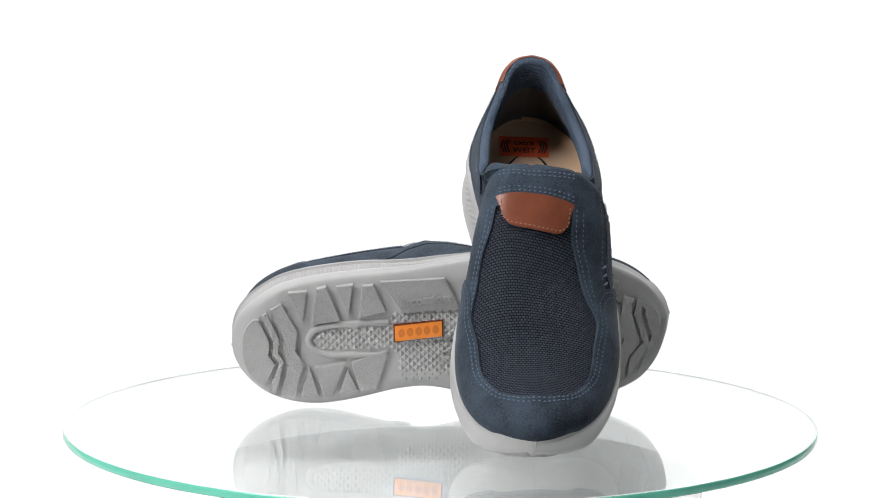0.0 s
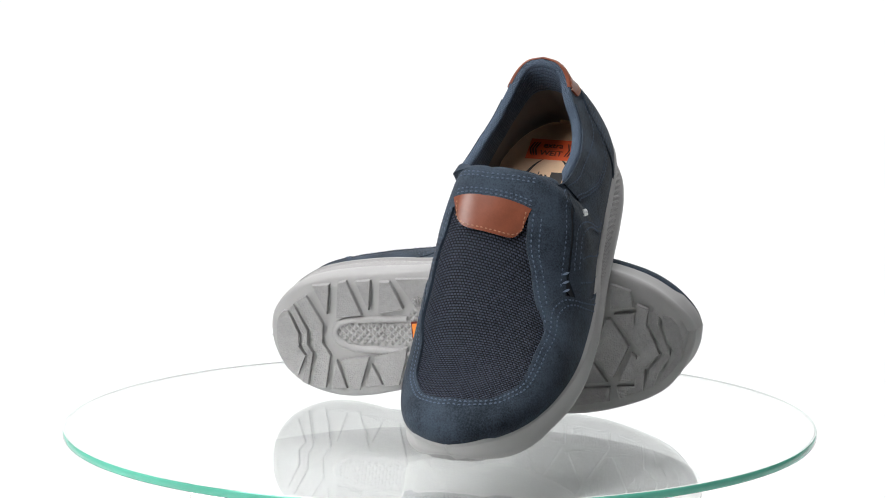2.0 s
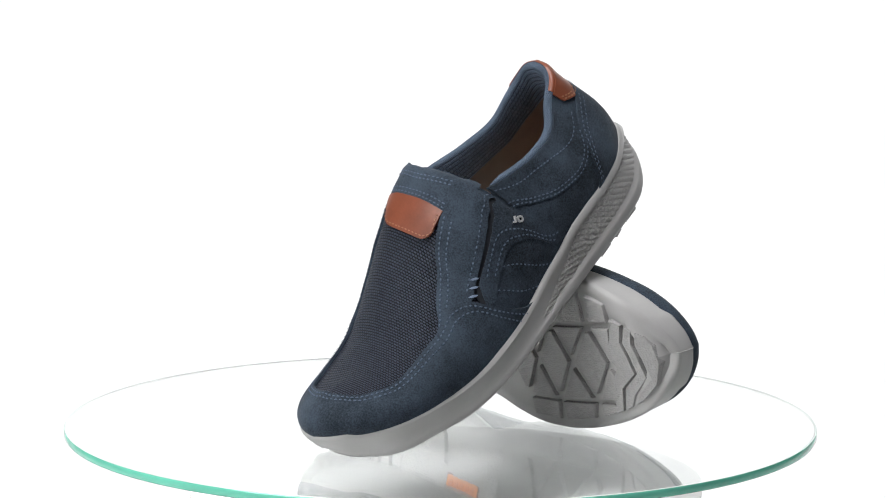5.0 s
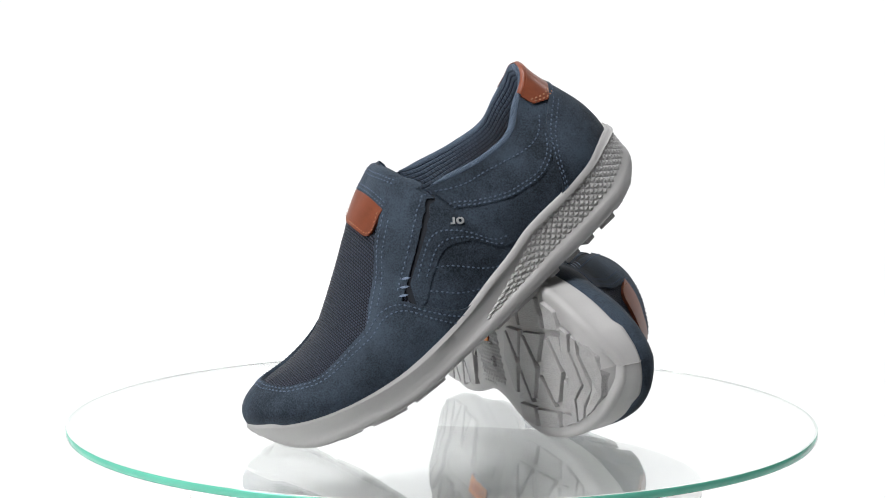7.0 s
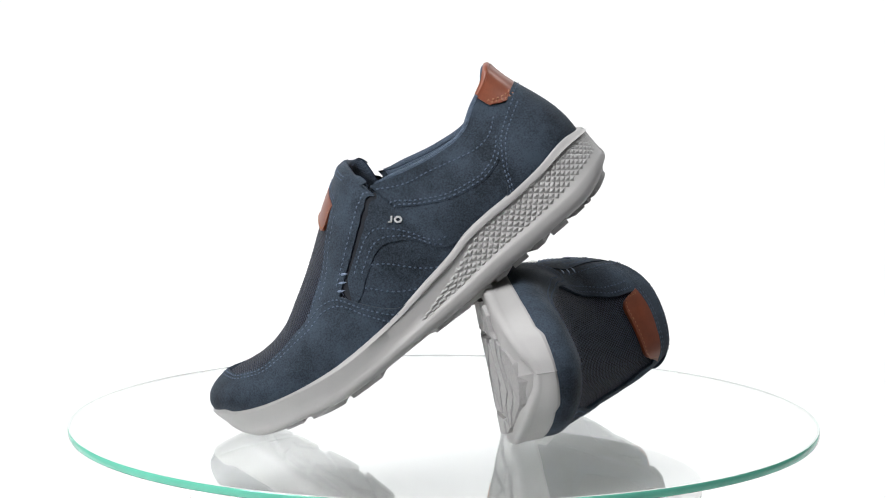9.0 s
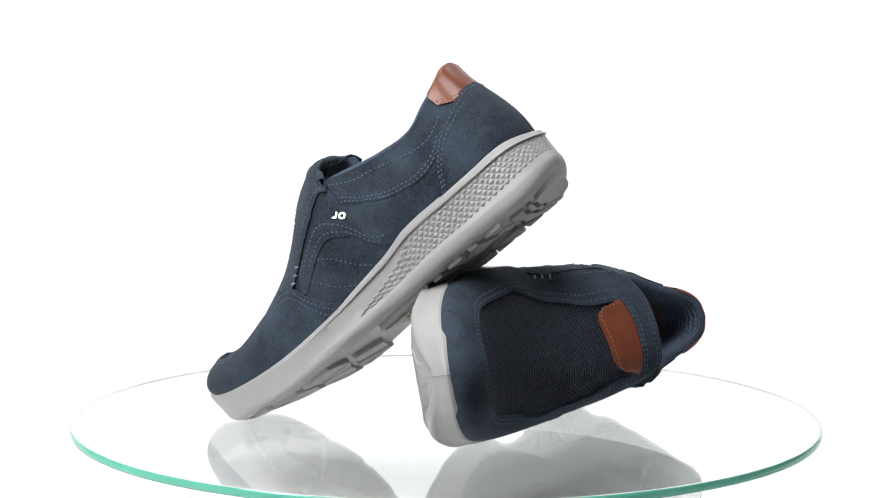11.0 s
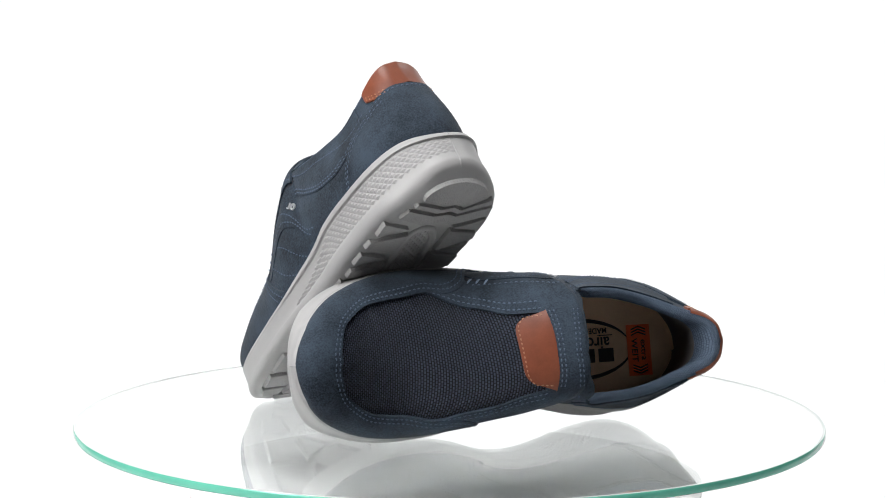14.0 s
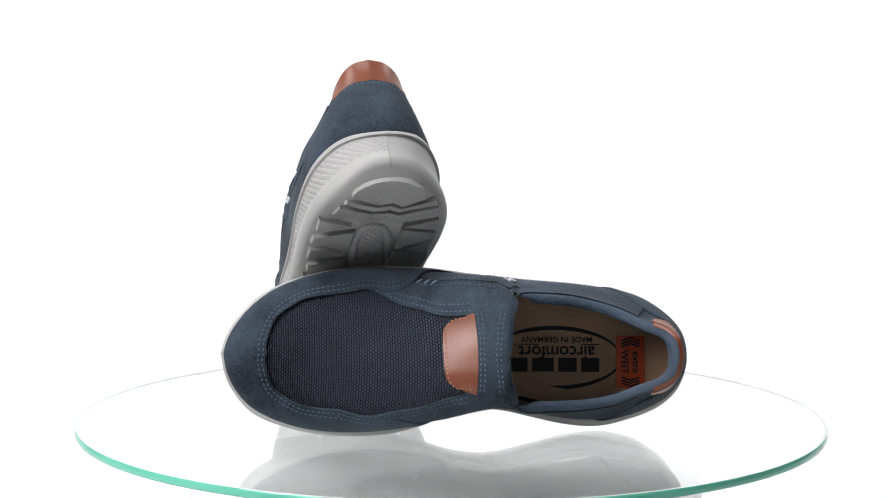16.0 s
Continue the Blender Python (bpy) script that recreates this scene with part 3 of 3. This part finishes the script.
    text_object("raised_writing", "MADE IN GERMANY", 0.0036, Matrix.Translation((0.124, sg * 0.0025, (float(z_sole(122)) - 1.5) * MM)) @ under @ tilt, RUBBER, sole, 0.9)
    text_object("size_mark", "43", 0.008, Matrix.Translation((0.137, -sg * 0.009, (float(z_sole(137)) - 1.5) * MM)) @ under @ pose(0, 0, 0, 0, 0, 98), RUBBER, sole, 1.0)
    return sole


def make_upper(shoe):
    one, zero = const(1.0), const(0.0)
    vamp = shoe.panel("vamp", MESH, [sheet(150, 350, const(0.12), one, 130, 34, 0.0, 1.0, True), sheet(350, 550, const(0.12), one, 130, 34, 0.0, 1.0, True)], label="dark navy woven mesh vamp")
    # sheet of the quarters round the heel, and their tongues below the gore
    q2 = [sheet(140, 206, zero, GORE_REAR, 40, 24, 0.6), sheet(-140, -206, zero, both(GORE_REAR), 40, 24, 0.6)]
    shoe.panel("quarter", SUEDE, [sheet(-140, 140, zero, one, 150, 30, 0.6)] + q2, label="navy nubuck quarter")
    for s2 in (1, -1):
        shoe.panel("elastic_gore", ELASTIC, [sheet(s2 * 139, s2 * 203, lambda a: np.maximum(both(GORE_REAR)(a) - 0.05, 0), lambda a: np.minimum(both(FRAME_OUT)(a) + 0.03, 0.90), 50, 8, 0.5)], label="black elastic gore")
    upper_lim = lambda a: np.minimum(COLLAR_LINE(np.minimum(abs(a), 140)) + 0.04, GORE_REAR(np.maximum(abs(a), 140)))
    for s2 in (1, -1):
        collar = shoe.panel("collar_panel", SUEDE, [sheet(s2 * 50, s2 * 138, both(COLLAR_LINE), one, 70, 12, 1.7)])
        mid = shoe.panel("side_panel", SUEDE, [sheet(s2 * 70, s2 * 206, both(FLEX), upper_lim, 90, 14, 1.2)])
    strip_in = lambda a: FRAME_IN(a) + (CAP_V(a) - 0.03 - FRAME_IN(a)) * np.clip((a - 224) / 22, 0, 1)
    frame_p = [sheet(145, 182, FRAME_OUT, one, 38, 26, 1.8, 1.8), sheet(555, 518, both(FRAME_OUT), one, 38, 26, 1.8, 1.8), sheet(182, 248, FRAME_OUT, strip_in, 60, 12, 1.8, 1.8), sheet(518, 452, both(FRAME_OUT), both(strip_in), 60, 12, 1.8, 1.8)]
    frame_o = shoe.panel("vamp_frame", SUEDE, frame_p, label="navy nubuck band and side strips")
    cap = shoe.panel("toe_cap", SUEDE, [sheet(168.5, 531.5, zero, both(CAP_V), 220, 22, 2.3, 2.0)], label="navy nubuck toe cap")
    counter = shoe.panel("heel_counter", SUEDE, [sheet(-86, 86, zero, both(COUNTER), 100, 18, 2.2, 1.6)])
    patch = shoe.panel("heel_tab", LEATHER, [sheet(-40, 40, both(HEEL_PATCH), one, 60, 12, 2.0, 1.6)], label="smooth brown leather heel tab")
    # stitching
    shoe.stitches(mirrored(172, 350, CAP_V, 2.4, -0.035) + mirrored(176, 350, CAP_V, 2.4, -0.085), THREAD, cap)
    shoe.stitches(mirrored(180, 232, FRAME_IN, 1.9, -0.03) + mirrored(180, 220, FRAME_IN, 1.9, -0.085) + mirrored(147, 178, FRAME_OUT, 1.9, 0.05) + mirrored(178, 205, FRAME_OUT, 1.9, 0.05), THREAD, frame_o)
    across = []
    for x, bow in ((139.0, 0.0006), (141.2, 0.0006), (130.2, -0.0052), (132.3, -0.0052)):
        pl = np.array([(x + bow * (y + 4) ** 2, y) for y in np.linspace(-25, 23, 60)])
        a, b = (np.array([tuple(k) for k in top_points(pl, o)]) for o in (1.9, 2.9))
        across.append((a, b - a))
    shoe.stitches(across, THREAD, frame_o)
    shoe.stitches(mirrored(56, 140, COLLAR_LINE, 1.8, 0.03) + mirrored(56, 140, COLLAR_LINE, 1.8, 0.085) + path([(45, 0.76), side(33, 77), side(50, 73), side(65, 76), side(80, 80), side(95, 83), side(114, 92)], 1.9), THREAD, collar)
    shoe.stitches(mirrored(133, 186, FLEX, 1.3, 0.035) + mirrored(128, 190, FLEX, 1.3, 0.09), THREAD, mid)
    shoe.stitches(path([side(111, 31), side(124, 42), side(145, 57)], 0.7) + path([side(128, 27), side(142, 37), side(157, 49)], 0.7), THREAD, mid)
    shoe.stitches([line(-84, -28, both(COUNTER), 2.3, -0.05), line(28, 84, COUNTER, 2.3, -0.05), line(-82, -28, both(COUNTER), 2.3, -0.11), line(28, 82, COUNTER, 2.3, -0.11), line(-27, 27, both(COUNTER), 2.3, -0.04)], THREAD, counter)
    shoe.stitches([line(-39, -22, both(HEEL_PATCH), 2.1, 0.03), line(22, 39, HEEL_PATCH, 2.1, 0.03), line(-39, -22, both(HEEL_PATCH), 2.1, 0.075), line(22, 39, HEEL_PATCH, 2.1, 0.075)], THREAD_BROWN, patch, 2.8, 2.1)
    # bar tacks where the gore ends
    tacks = []
    for x, z in ((161.5, 61.5), (166, 58.2), (170.5, 55)):
        a, v = side(x, z)
        for s2 in (1, -1):
            aa = np.linspace(a - 4.0, a + 3.0, 12) * s2
            vv = v + np.linspace(-0.035, 0.035, 12)
            p = at(aa, vv, 2.1)
            tacks.append((p, at(aa, vv, 3.1) - p))
    shoe.stitches(tacks, THREAD_PALE, frame_o, 8.0, 6.6, 0.75, "pale blue bar tacks")
    return vamp


def make_details(shoe):
    global BVH
    # leather patch below the band, laid on the vamp
    n, m = 44, 12
    xs = np.linspace(-1, 1, n)
    pts = np.zeros((n, m, 2))
    for i, q in enumerate(xs):
        y = q * 24.4 - 1.8
        x0 = 142.6 + 0.6 * q * q
        x1 = 161.5 - 1.0 * q * q - (0 if abs(q) < 0.55 else 12.5 * (1 - math.sqrt(max(0, 1 - ((abs(q) - 0.55) / 0.45) ** 2))))
        for j in range(m):
            w = j / (m - 1)
            pts[i, j] = (x0 + (x1 - x0) * w, -1.8 + (y + 1.8) * (1 - 0.07 * w))
    p = np.array([[tuple(k) for k in top_points(pts[i], 2.3)] for i in range(n)])
    q = np.array([[tuple(k) for k in top_points(pts[i], 0.2)] for i in range(n)])
    for _ in range(6):
        for arr in (p, q):
            arr[1:-1] = arr[1:-1] * 0.4 + (arr[:-2] + arr[2:]) * 0.3
    patch = shoe.panel("tongue_patch", LEATHER, [(p, pts, q)], label="rounded brown leather patch with tan stitching")
    edge2 = np.concatenate([pts[2, 2:9] * [1, 0.985], pts[2:-2, m - 2], pts[-3, 8:1:-1] * [1, 0.985]])
    pl = polyline(edge2, 140)
    a = np.array([tuple(k) for k in top_points(pl, 2.35)])
    b = np.array([tuple(k) for k in top_points(pl, 3.35)])
    shoe.stitches([(a, b - a)], THREAD_BROWN, patch, 2.9, 2.2, 0.4)
    # collar roll and linings
    N = 150
    aa = np.linspace(-136, 136, N)
    top = at(aa, np.ones(N), 0.6)
    tang = np.gradient(top, axis=0)
    tang /= np.linalg.norm(tang, axis=1)[:, None]
    inw = np.cross(tang, np.array([0, 0, 1.0]))
    inw /= np.linalg.norm(inw, axis=1)[:, None]
    centre = np.array([60.0, 0, 0])
    sgn = np.sign(((centre - top) * inw).sum(1))
    inw *= sgn[:, None]
    # the padded lining rolls over the top line and goes down inside
    floor_z = z_top(top[:, 0]) - 4
    prof = []
    fade = 0.25 + 0.75 * np.clip((136 - abs(aa)) / 14, 0, 1)
    for k in range(22):
        w = k / 21
        if k <= 8:
            ang = math.pi * (1 - k / 8)
            off = 3.1 + 3.1 * math.cos(ang)
            lift = 2.3 * math.sin(ang)
            prof.append(top + inw * (off * fade)[:, None] + np.array([0, 0, 1.0]) * (lift * fade + 0.2)[:, None])
        else:
            w = (k - 8) / 13
            belly = 6.2 + 1.6 * math.sin(w * math.pi * 0.8) - 5.5 * w * w
            z = (top[:, 2] + 0.2) * (1 - w) + floor_z * w
            q = top + inw * (belly * fade)[:, None]
            low = at(aa, np.full(N, 0.18), -2.5)
            blend = np.clip(w * 1.15, 0, 1) ** 1.5
            q = q * (1 - blend) + (low + inw * 1.0) * blend
            q[:, 2] = z
            prof.append(q)
    prof = np.stack(prof, 1)
    uv = np.stack([np.repeat(aa[:, None], 22, 1), np.repeat(np.arange(22)[None] * 3.0, N, 0)], -1)
    nl = 14
    shoe.panel("collar_lining", LINING, [(prof[:, :nl], uv[:, :nl], prof[:, :nl] + inw[:, None] * 0.01)], label="padded blue-grey knit collar lining", merge=0)
    shoe.panel("inner_lining", INNER, [(prof[:, nl - 1:], uv[:, nl - 1:], prof[:, nl - 1:] + inw[:, None] * 0.01)], label="grey inner lining", merge=0)
    k = (abs(aa) < 40).nonzero()[0]
    tab = prof[k][:, :5] + np.array([0, 0, 0.5]) - inw[k][:, None] * 0.9
    shoe.panel("heel_tab_roll", LEATHER, [(tab, uv[k][:, :5], tab - np.array([0, 0, 0.4]))], merge=0)
    # lining of vamp and band, seen in the throat
    sh = [sheet(149, 345, const(0.12), const(1.0), 60, 20, -3.2, 1.0), sheet(-149, -345, const(0.12), const(1.0), 60, 20, -3.2, 1.0)]
    shoe.panel("vamp_lining", LINING, sh)
    lip = []
    for s2 in (1, -1):
        aa2 = s2 * np.linspace(146, 166, 30)
        v1 = np.ones(30)
        o = [at(aa2, v1, of) + np.array([dx, 0, 0.0]) for of, dx in ((1.8, 0), (1.4, -1.0), (0.0, -1.9), (-2.0, -1.8), (-3.6, -0.4))]
        pp = np.stack(o, 1)
        lip.append((pp, np.zeros((30, 5, 2)), pp + np.array([0.3, 0, 0])))
    shoe.panel("throat_edge", SUEDE, lip)
    # insole with print and sticker
    nn, mm2 = 120, 24
    ii = np.linspace(0, NA - 1, nn).astype(int)
    lat = EDGE[1][ii] - NORM[1][ii] * 8.5
    med = EDGE[-1][ii] - NORM[-1][ii] * 8.5
    w = np.linspace(0, 1, mm2)[None, :, None]
    g2 = lat[:, None] * (1 - w) + med[:, None] * w
    cup = (abs(np.linspace(-1, 1, mm2)) ** 6)[None] * 3.0
    zz = insole_z(g2[..., 0]) + cup
    ins = np.concatenate([g2, zz[..., None]], 2)
    insole = shoe.panel("insole", INSOLE, [(ins, g2, ins - np.array([0, 0, 3.0]))], label="tan leather insole with black print", merge=0)

    def printed(name, poly, mat, parent, lift, label=""):
        p2 = np.array(poly)
        bm = bmesh.new()
        vv = [bm.verts.new(shoe.real((x, y, float(insole_z(x)) + lift))) for x, y in p2]
        bm.faces.new(vv)
        return part(name, bm, mat, parent, label, smooth=False)

    f = shoe.flip
    # oval ring of the print, as separate arcs
    bm = bmesh.new()
    for a0, a1 in ((20, 165), (200, 335)):
        prev = None
        for k2 in range(41):
            w3 = k2 / 40
            an = radians(a0 + (a1 - a0) * w3)
            thick = 0.3 + 2.4 * math.sin(math.pi * w3) ** 0.6
            row = []
            for d in (0, thick):
                x, y = 78 + (44 + d) * math.cos(an), (18 + d) * math.sin(an) * f - 1
                row.append(bm.verts.new(shoe.real((x, y, float(insole_z(x)) + 0.35))))
            if prev:
                bm.faces.new((prev[0], prev[1], row[1], row[0]))
            prev = row
    part("oval_print", bm, INK, insole)
    for x0, x1, y0, y1 in ((48, 60, 1, 10), (63, 75, 1, 10), (78, 92, 1, 10), (95, 106, 1, 10)):
        printed("bar_print", [(x0, y0 * f), (x1, y0 * f), (x1, y1 * f), (x0, y1 * f)], INK, insole, 0.35)
    printed("line_print", [(48, -8.0 * f), (106, -8.0 * f), (106, -7.4 * f), (48, -7.4 * f)], INK, insole, 0.35)
    along = Matrix(((1, 0, 0, 0), (0, 1, 0, 0), (0, 0, 1, 0), (0, 0, 0, 1)))
    f = shoe.flip
    slope = pose(0, 0, 0, 0, math.degrees(math.atan((insole_z(62) - insole_z(112)) / 50.0)), 0)
    text_object("print", "aircomfort", 0.0115, Matrix.Translation((0.076, -0.003, (float(insole_z(76)) + 0.6) * MM)) @ slope @ along, INK, insole, 0.05)
    text_object("print", "MADE IN GERMANY", 0.0052, Matrix.Translation((0.076, -0.011, (float(insole_z(76)) + 0.6) * MM)) @ slope @ along, INK, insole, 0.05)
    x0, x1 = STICK
    st = [(x0, -20.5), (x0, 13.5), (x1, 13.5), (x1, -20.5)]
    sticker = printed("sticker", st, STICKER, insole, 0.7, "orange adhesive sticker with black print")
    xm = (x0 + x1) / 2
    zc = float(insole_z(xm)) + 1.0
    sl = pose(0, 0, 0, 0, math.degrees(math.atan(float(insole_z(x0) - insole_z(x1)) / (x1 - x0))), 0)
    turn = Matrix(((0, -1, 0, 0), (1, 0, 0, 0), (0, 0, 1, 0), (0, 0, 0, 1)))
    text_object("print", "extra", 0.0066, Matrix.Translation(((xm - 3.6) * MM, -3.5 * f * MM, zc * MM)) @ sl @ turn, INK, sticker, 0.05)
    text_object("print", "WEIT", 0.0066, Matrix.Translation(((xm + 4.0) * MM, -3.5 * f * MM, zc * MM)) @ sl @ turn, INK, sticker, 0.05)
    for s2 in (1, -1):
        for k3 in range(3):
            y0 = s2 * (16.2 - k3 * 1.9) - 3.5
            y1 = y0 - s2 * 2.0
            dy = -s2 * 1.0
            printed("chevron_print", [(xm - 6, y1 + dy * 0), (xm, y0), (xm + 6, y1), (xm + 6, y1 + dy), (xm, y0 + dy), (xm - 6, y1 + dy)], INK, sticker, 0.95)
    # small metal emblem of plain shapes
    bm = bmesh.new()
    cpt, cn = emblem_place()
    xd = np.array([-0.78, 0, -0.62])
    xd -= cn * (xd @ cn)
    xd /= np.linalg.norm(xd)
    yd = np.cross(cn, xd)
    if yd[2] < 0:
        yd = -yd
    for bx, by, w2, h2 in ((-2.9, 0.2, 0.55, 2.1), (-4.0, -1.6, 1.0, 0.5)):
        ring = [cpt + xd * (bx + sx * w2) + yd * (by + sy * h2) for sx, sy in ((-1, -1), (1, -1), (1, 1), (-1, 1))]
        lo = [bm.verts.new(shoe.real(r)) for r in ring]
        hi = [bm.verts.new(shoe.real(r + cn * 1.0)) for r in ring]
        for i in range(4):
            bm.faces.new((lo[i], lo[(i + 1) % 4], hi[(i + 1) % 4], hi[i]))
        bm.faces.new(hi)
    rows = []
    for i in range(20):
        an = i * math.tau / 20
        rows.append([bm.verts.new(shoe.real(cpt + xd * (1.3 + r * math.cos(an)) + yd * (0.1 + r * 0.9 * math.sin(an)) + cn * hh)) for r, hh in ((2.6, 0), (2.5, 1.0), (1.3, 1.0), (1.25, 0))])
    for i in range(20):
        for j in range(3):
            bm.faces.new((rows[i][j], rows[(i + 1) % 20][j], rows[(i + 1) % 20][j + 1], rows[i][j + 1]))
    part("emblem", bm, SILVER, shoe.root, "small silver metal emblem", smooth=False)


insole_z = smooth_table([-10, 20, 60, 100, 140, 180, 220, 260, 300], [39, 38.5, 37, 33.5, 29, 25, 24.5, 29, 38])
STICK = (18, 37)


def emblem_place():
    a, v = side(114, 69.5)
    p = at(a, v, 1.1)
    return p, at(a, v, 2.1) - p


def base_tree():
    """The upper as a tree for rays, to lay small things on it."""
    vs, fs = [], []
    for sd in (1, -1):
        g = SURF[sd]
        b = len(vs)
        vs += [tuple(q) for q in g.reshape(-1, 3)]
        for i in range(NA - 1):
            for j in range(NV - 1):
                k = b + i * NV + j
                fs.append((k, k + NV, k + NV + 1, k + 1))
    return BVHTree.FromPolygons(vs, fs)


BVH = base_tree()


def make_shoe(name, flip, label):
    shoe = Shoe(name, flip)
    make_sole(shoe)
    make_upper(shoe)
    make_details(shoe)
    return tagged(shoe.root, label, "shoe", "pair of slip-on shoes")


# ---- setting: white paper sweep and the studio round it ----
def box_bm(x0, x1, y0, y1, z0, z1):
    bm = bmesh.new()
    bmesh.ops.create_cube(bm, size=1.0)
    for v2 in bm.verts:
        v2.co = Vector(((x0 + x1) / 2 + v2.co.x * (x1 - x0), (y0 + y1) / 2 + v2.co.y * (y1 - y0), (z0 + z1) / 2 + v2.co.z * (z1 - z0)))
    return bm


FLOOR_Z = -0.42


def make_setting():
    prof = [(-1.0, FLOOR_Z)] + [(2.2 + 0.8 * math.sin(radians(q)), FLOOR_Z + 0.8 - 0.8 * math.cos(radians(q))) for q in range(0, 91, 6)] + [(3.0, 3.0)]
    pts = np.array([[(x, y, z) for y, z in prof] for x in np.linspace(-3.2, 3.2, 9)])
    tagged(part("backdrop", grid_bm(pts), WHITE), "seamless white paper sweep behind the turntable", "backdrop", kind="structure")
    tagged(part("floor", box_bm(-3.4, 3.4, -3.6, 3.4, FLOOR_Z - 0.12, FLOOR_Z - 0.02), WALL, smooth=False), "dark grey studio floor", "floor", kind="structure")
    tagged(part("wall_south", box_bm(-3.4, 3.4, -3.7, -3.6, FLOOR_Z, 3.1), WALL, smooth=False), "dark grey studio wall", "wall", kind="structure")
    tagged(part("wall_east", box_bm(3.4, 3.5, -3.7, 3.4, FLOOR_Z, 3.1), WALL, smooth=False), "dark grey studio wall", "wall", kind="structure")
    tagged(part("wall_west", box_bm(-3.5, -3.4, -3.7, 3.4, FLOOR_Z, 3.1), WALL, smooth=False), "dark grey studio wall", "wall", kind="structure")
    tagged(part("wall_north", box_bm(-3.4, 3.4, 3.3, 3.4, FLOOR_Z, 3.1), WALL, smooth=False), "dark grey studio wall", "wall", kind="structure")
    tagged(part("ceiling", box_bm(-3.5, 3.5, -3.7, 3.4, 3.1, 3.2), WALL, smooth=False), "dark grey studio ceiling", "ceiling", kind="structure")


def lathe_bm(prof, n=160):
    pts = np.array([[(r * math.cos(q * math.tau / n), r * math.sin(q * math.tau / n), z) for r, z in prof] for q in range(n)])
    bm = grid_bm(pts, close=True)
    bmesh.ops.remove_doubles(bm, verts=bm.verts[:], dist=1e-6)
    return bm


def make_turntable():
    R, th = 0.25, 0.0052
    disc = new("glass_plate")
    tagged(disc, "round clear glass plate with green polished edge", "glass plate")
    body = part("plate", lathe_bm([(0.0, 0.0), (R, 0.0), (R, -th), (0.0, -th)]), GLASS, disc, smooth=False)
    rim = part("edge", lathe_bm([(R + 0.0001, -0.0002), (R + 0.0005, -0.0009), (R + 0.0005, -th + 0.0009), (R + 0.0001, -th + 0.0002)]), RIM, disc, "green glass edge")
    # thin opaque ring stands in for the refracted pale line at the rim
    edge_line = part("refraction_line", lathe_bm([(R - 0.0012, 0.00012), (R + 0.0001, -0.0001)]), EDGE_REFRACTION, disc)
    for o in (body, rim, edge_line):
        o.visible_shadow = False
    base = new("turntable")
    tagged(base, "low round motor turntable under the glass plate", "turntable")
    part("spindle", lathe_bm([(0.0, -0.0053), (0.0025, -0.0053), (0.0025, -0.0434), (0.0, -0.0434)], 24), CLEAR, base, "clear acrylic spindle").visible_shadow = False
    part("top_plate", lathe_bm([(0.0, -0.0435), (0.170, -0.0435), (0.172, -0.0445), (0.172, -0.046), (0.0, -0.046)], 128), BASE_WHITE, base)
    n = 240
    ring = np.array([[((0.1705 + (0.0006 if q % 2 else 0)) * math.cos(q * math.tau / n), (0.1705 + (0.0006 if q % 2 else 0)) * math.sin(q * math.tau / n), z) for z in (-0.046, FLOOR_Z + 0.001)] for q in range(n)])
    part("ribbed_side", grid_bm(ring, close=True), WOOD, base, "ribbed beech side")
    return disc, base


make_setting()
PLATE, BASE = make_turntable()
SHOE_LEFT = make_shoe("slip_on_shoe", 1, "navy nubuck slip-on shoe, toe on glass, heel propped up")
SHOE_RIGHT = make_shoe("slip_on_shoe", -1, "navy nubuck slip-on shoe lying on its side on glass")


# ---- what turns ----
ANGLES = [(0.0, 0.00), (0.5, -5.02), (1.0, -10.18), (1.5, -15.31), (2.0, -20.49), (2.5, -25.72), (3.0, -31.12), (3.5, -36.39), (4.0, -41.68), (4.5, -46.98), (5.0, -52.27), (5.5, -57.56), (6.0, -62.85), (6.5, -68.14), (7.0, -73.52), (7.5, -78.74), (8.0, -84.07), (8.5, -89.32), (9.0, -94.77), (9.5, -100.26), (10.0, -105.74), (10.5, -111.23), (11.0, -116.72), (11.5, -122.21), (12.0, -127.72), (12.5, -133.14), (13.0, -138.66), (13.5, -144.01), (14.0, -149.45), (14.5, -154.85), (15.0, -160.35), (15.5, -165.72), (16.0, -171.13)]


def axes(fwd, left, up, origin):
    m = Matrix.Identity(4)
    for k, c in enumerate((fwd, left, up, origin)):
        for r in range(3):
            m[r][k] = c[r]
    return m


def motions():
    resting = [
        (PLATE, pose(-0.00374, -0.00175, 0)),
        (SHOE_LEFT, POSE_LEFT),
        (SHOE_RIGHT, POSE_RIGHT),
    ]
    for thing, m in resting:
        walk(thing, [(t, pose(0, 0, 0, 0, 0, a) @ m) for t, a in ANGLES])


POSE_LEFT = axes((-0.00477, -0.78133, -0.62410), (0.99923, 0.02057, -0.03339), (0.03894, -0.62378, 0.78063), (0.05487, 0.10872, 0.16426))
POSE_RIGHT = axes((0.99847, 0.04100, 0.03710), (0.02783, 0.20709, -0.97793), (-0.04778, 0.97746, 0.20564), (-0.13807, 0.02588, 0.04174)) @ pose(0.0015, 0, 0)
motions()
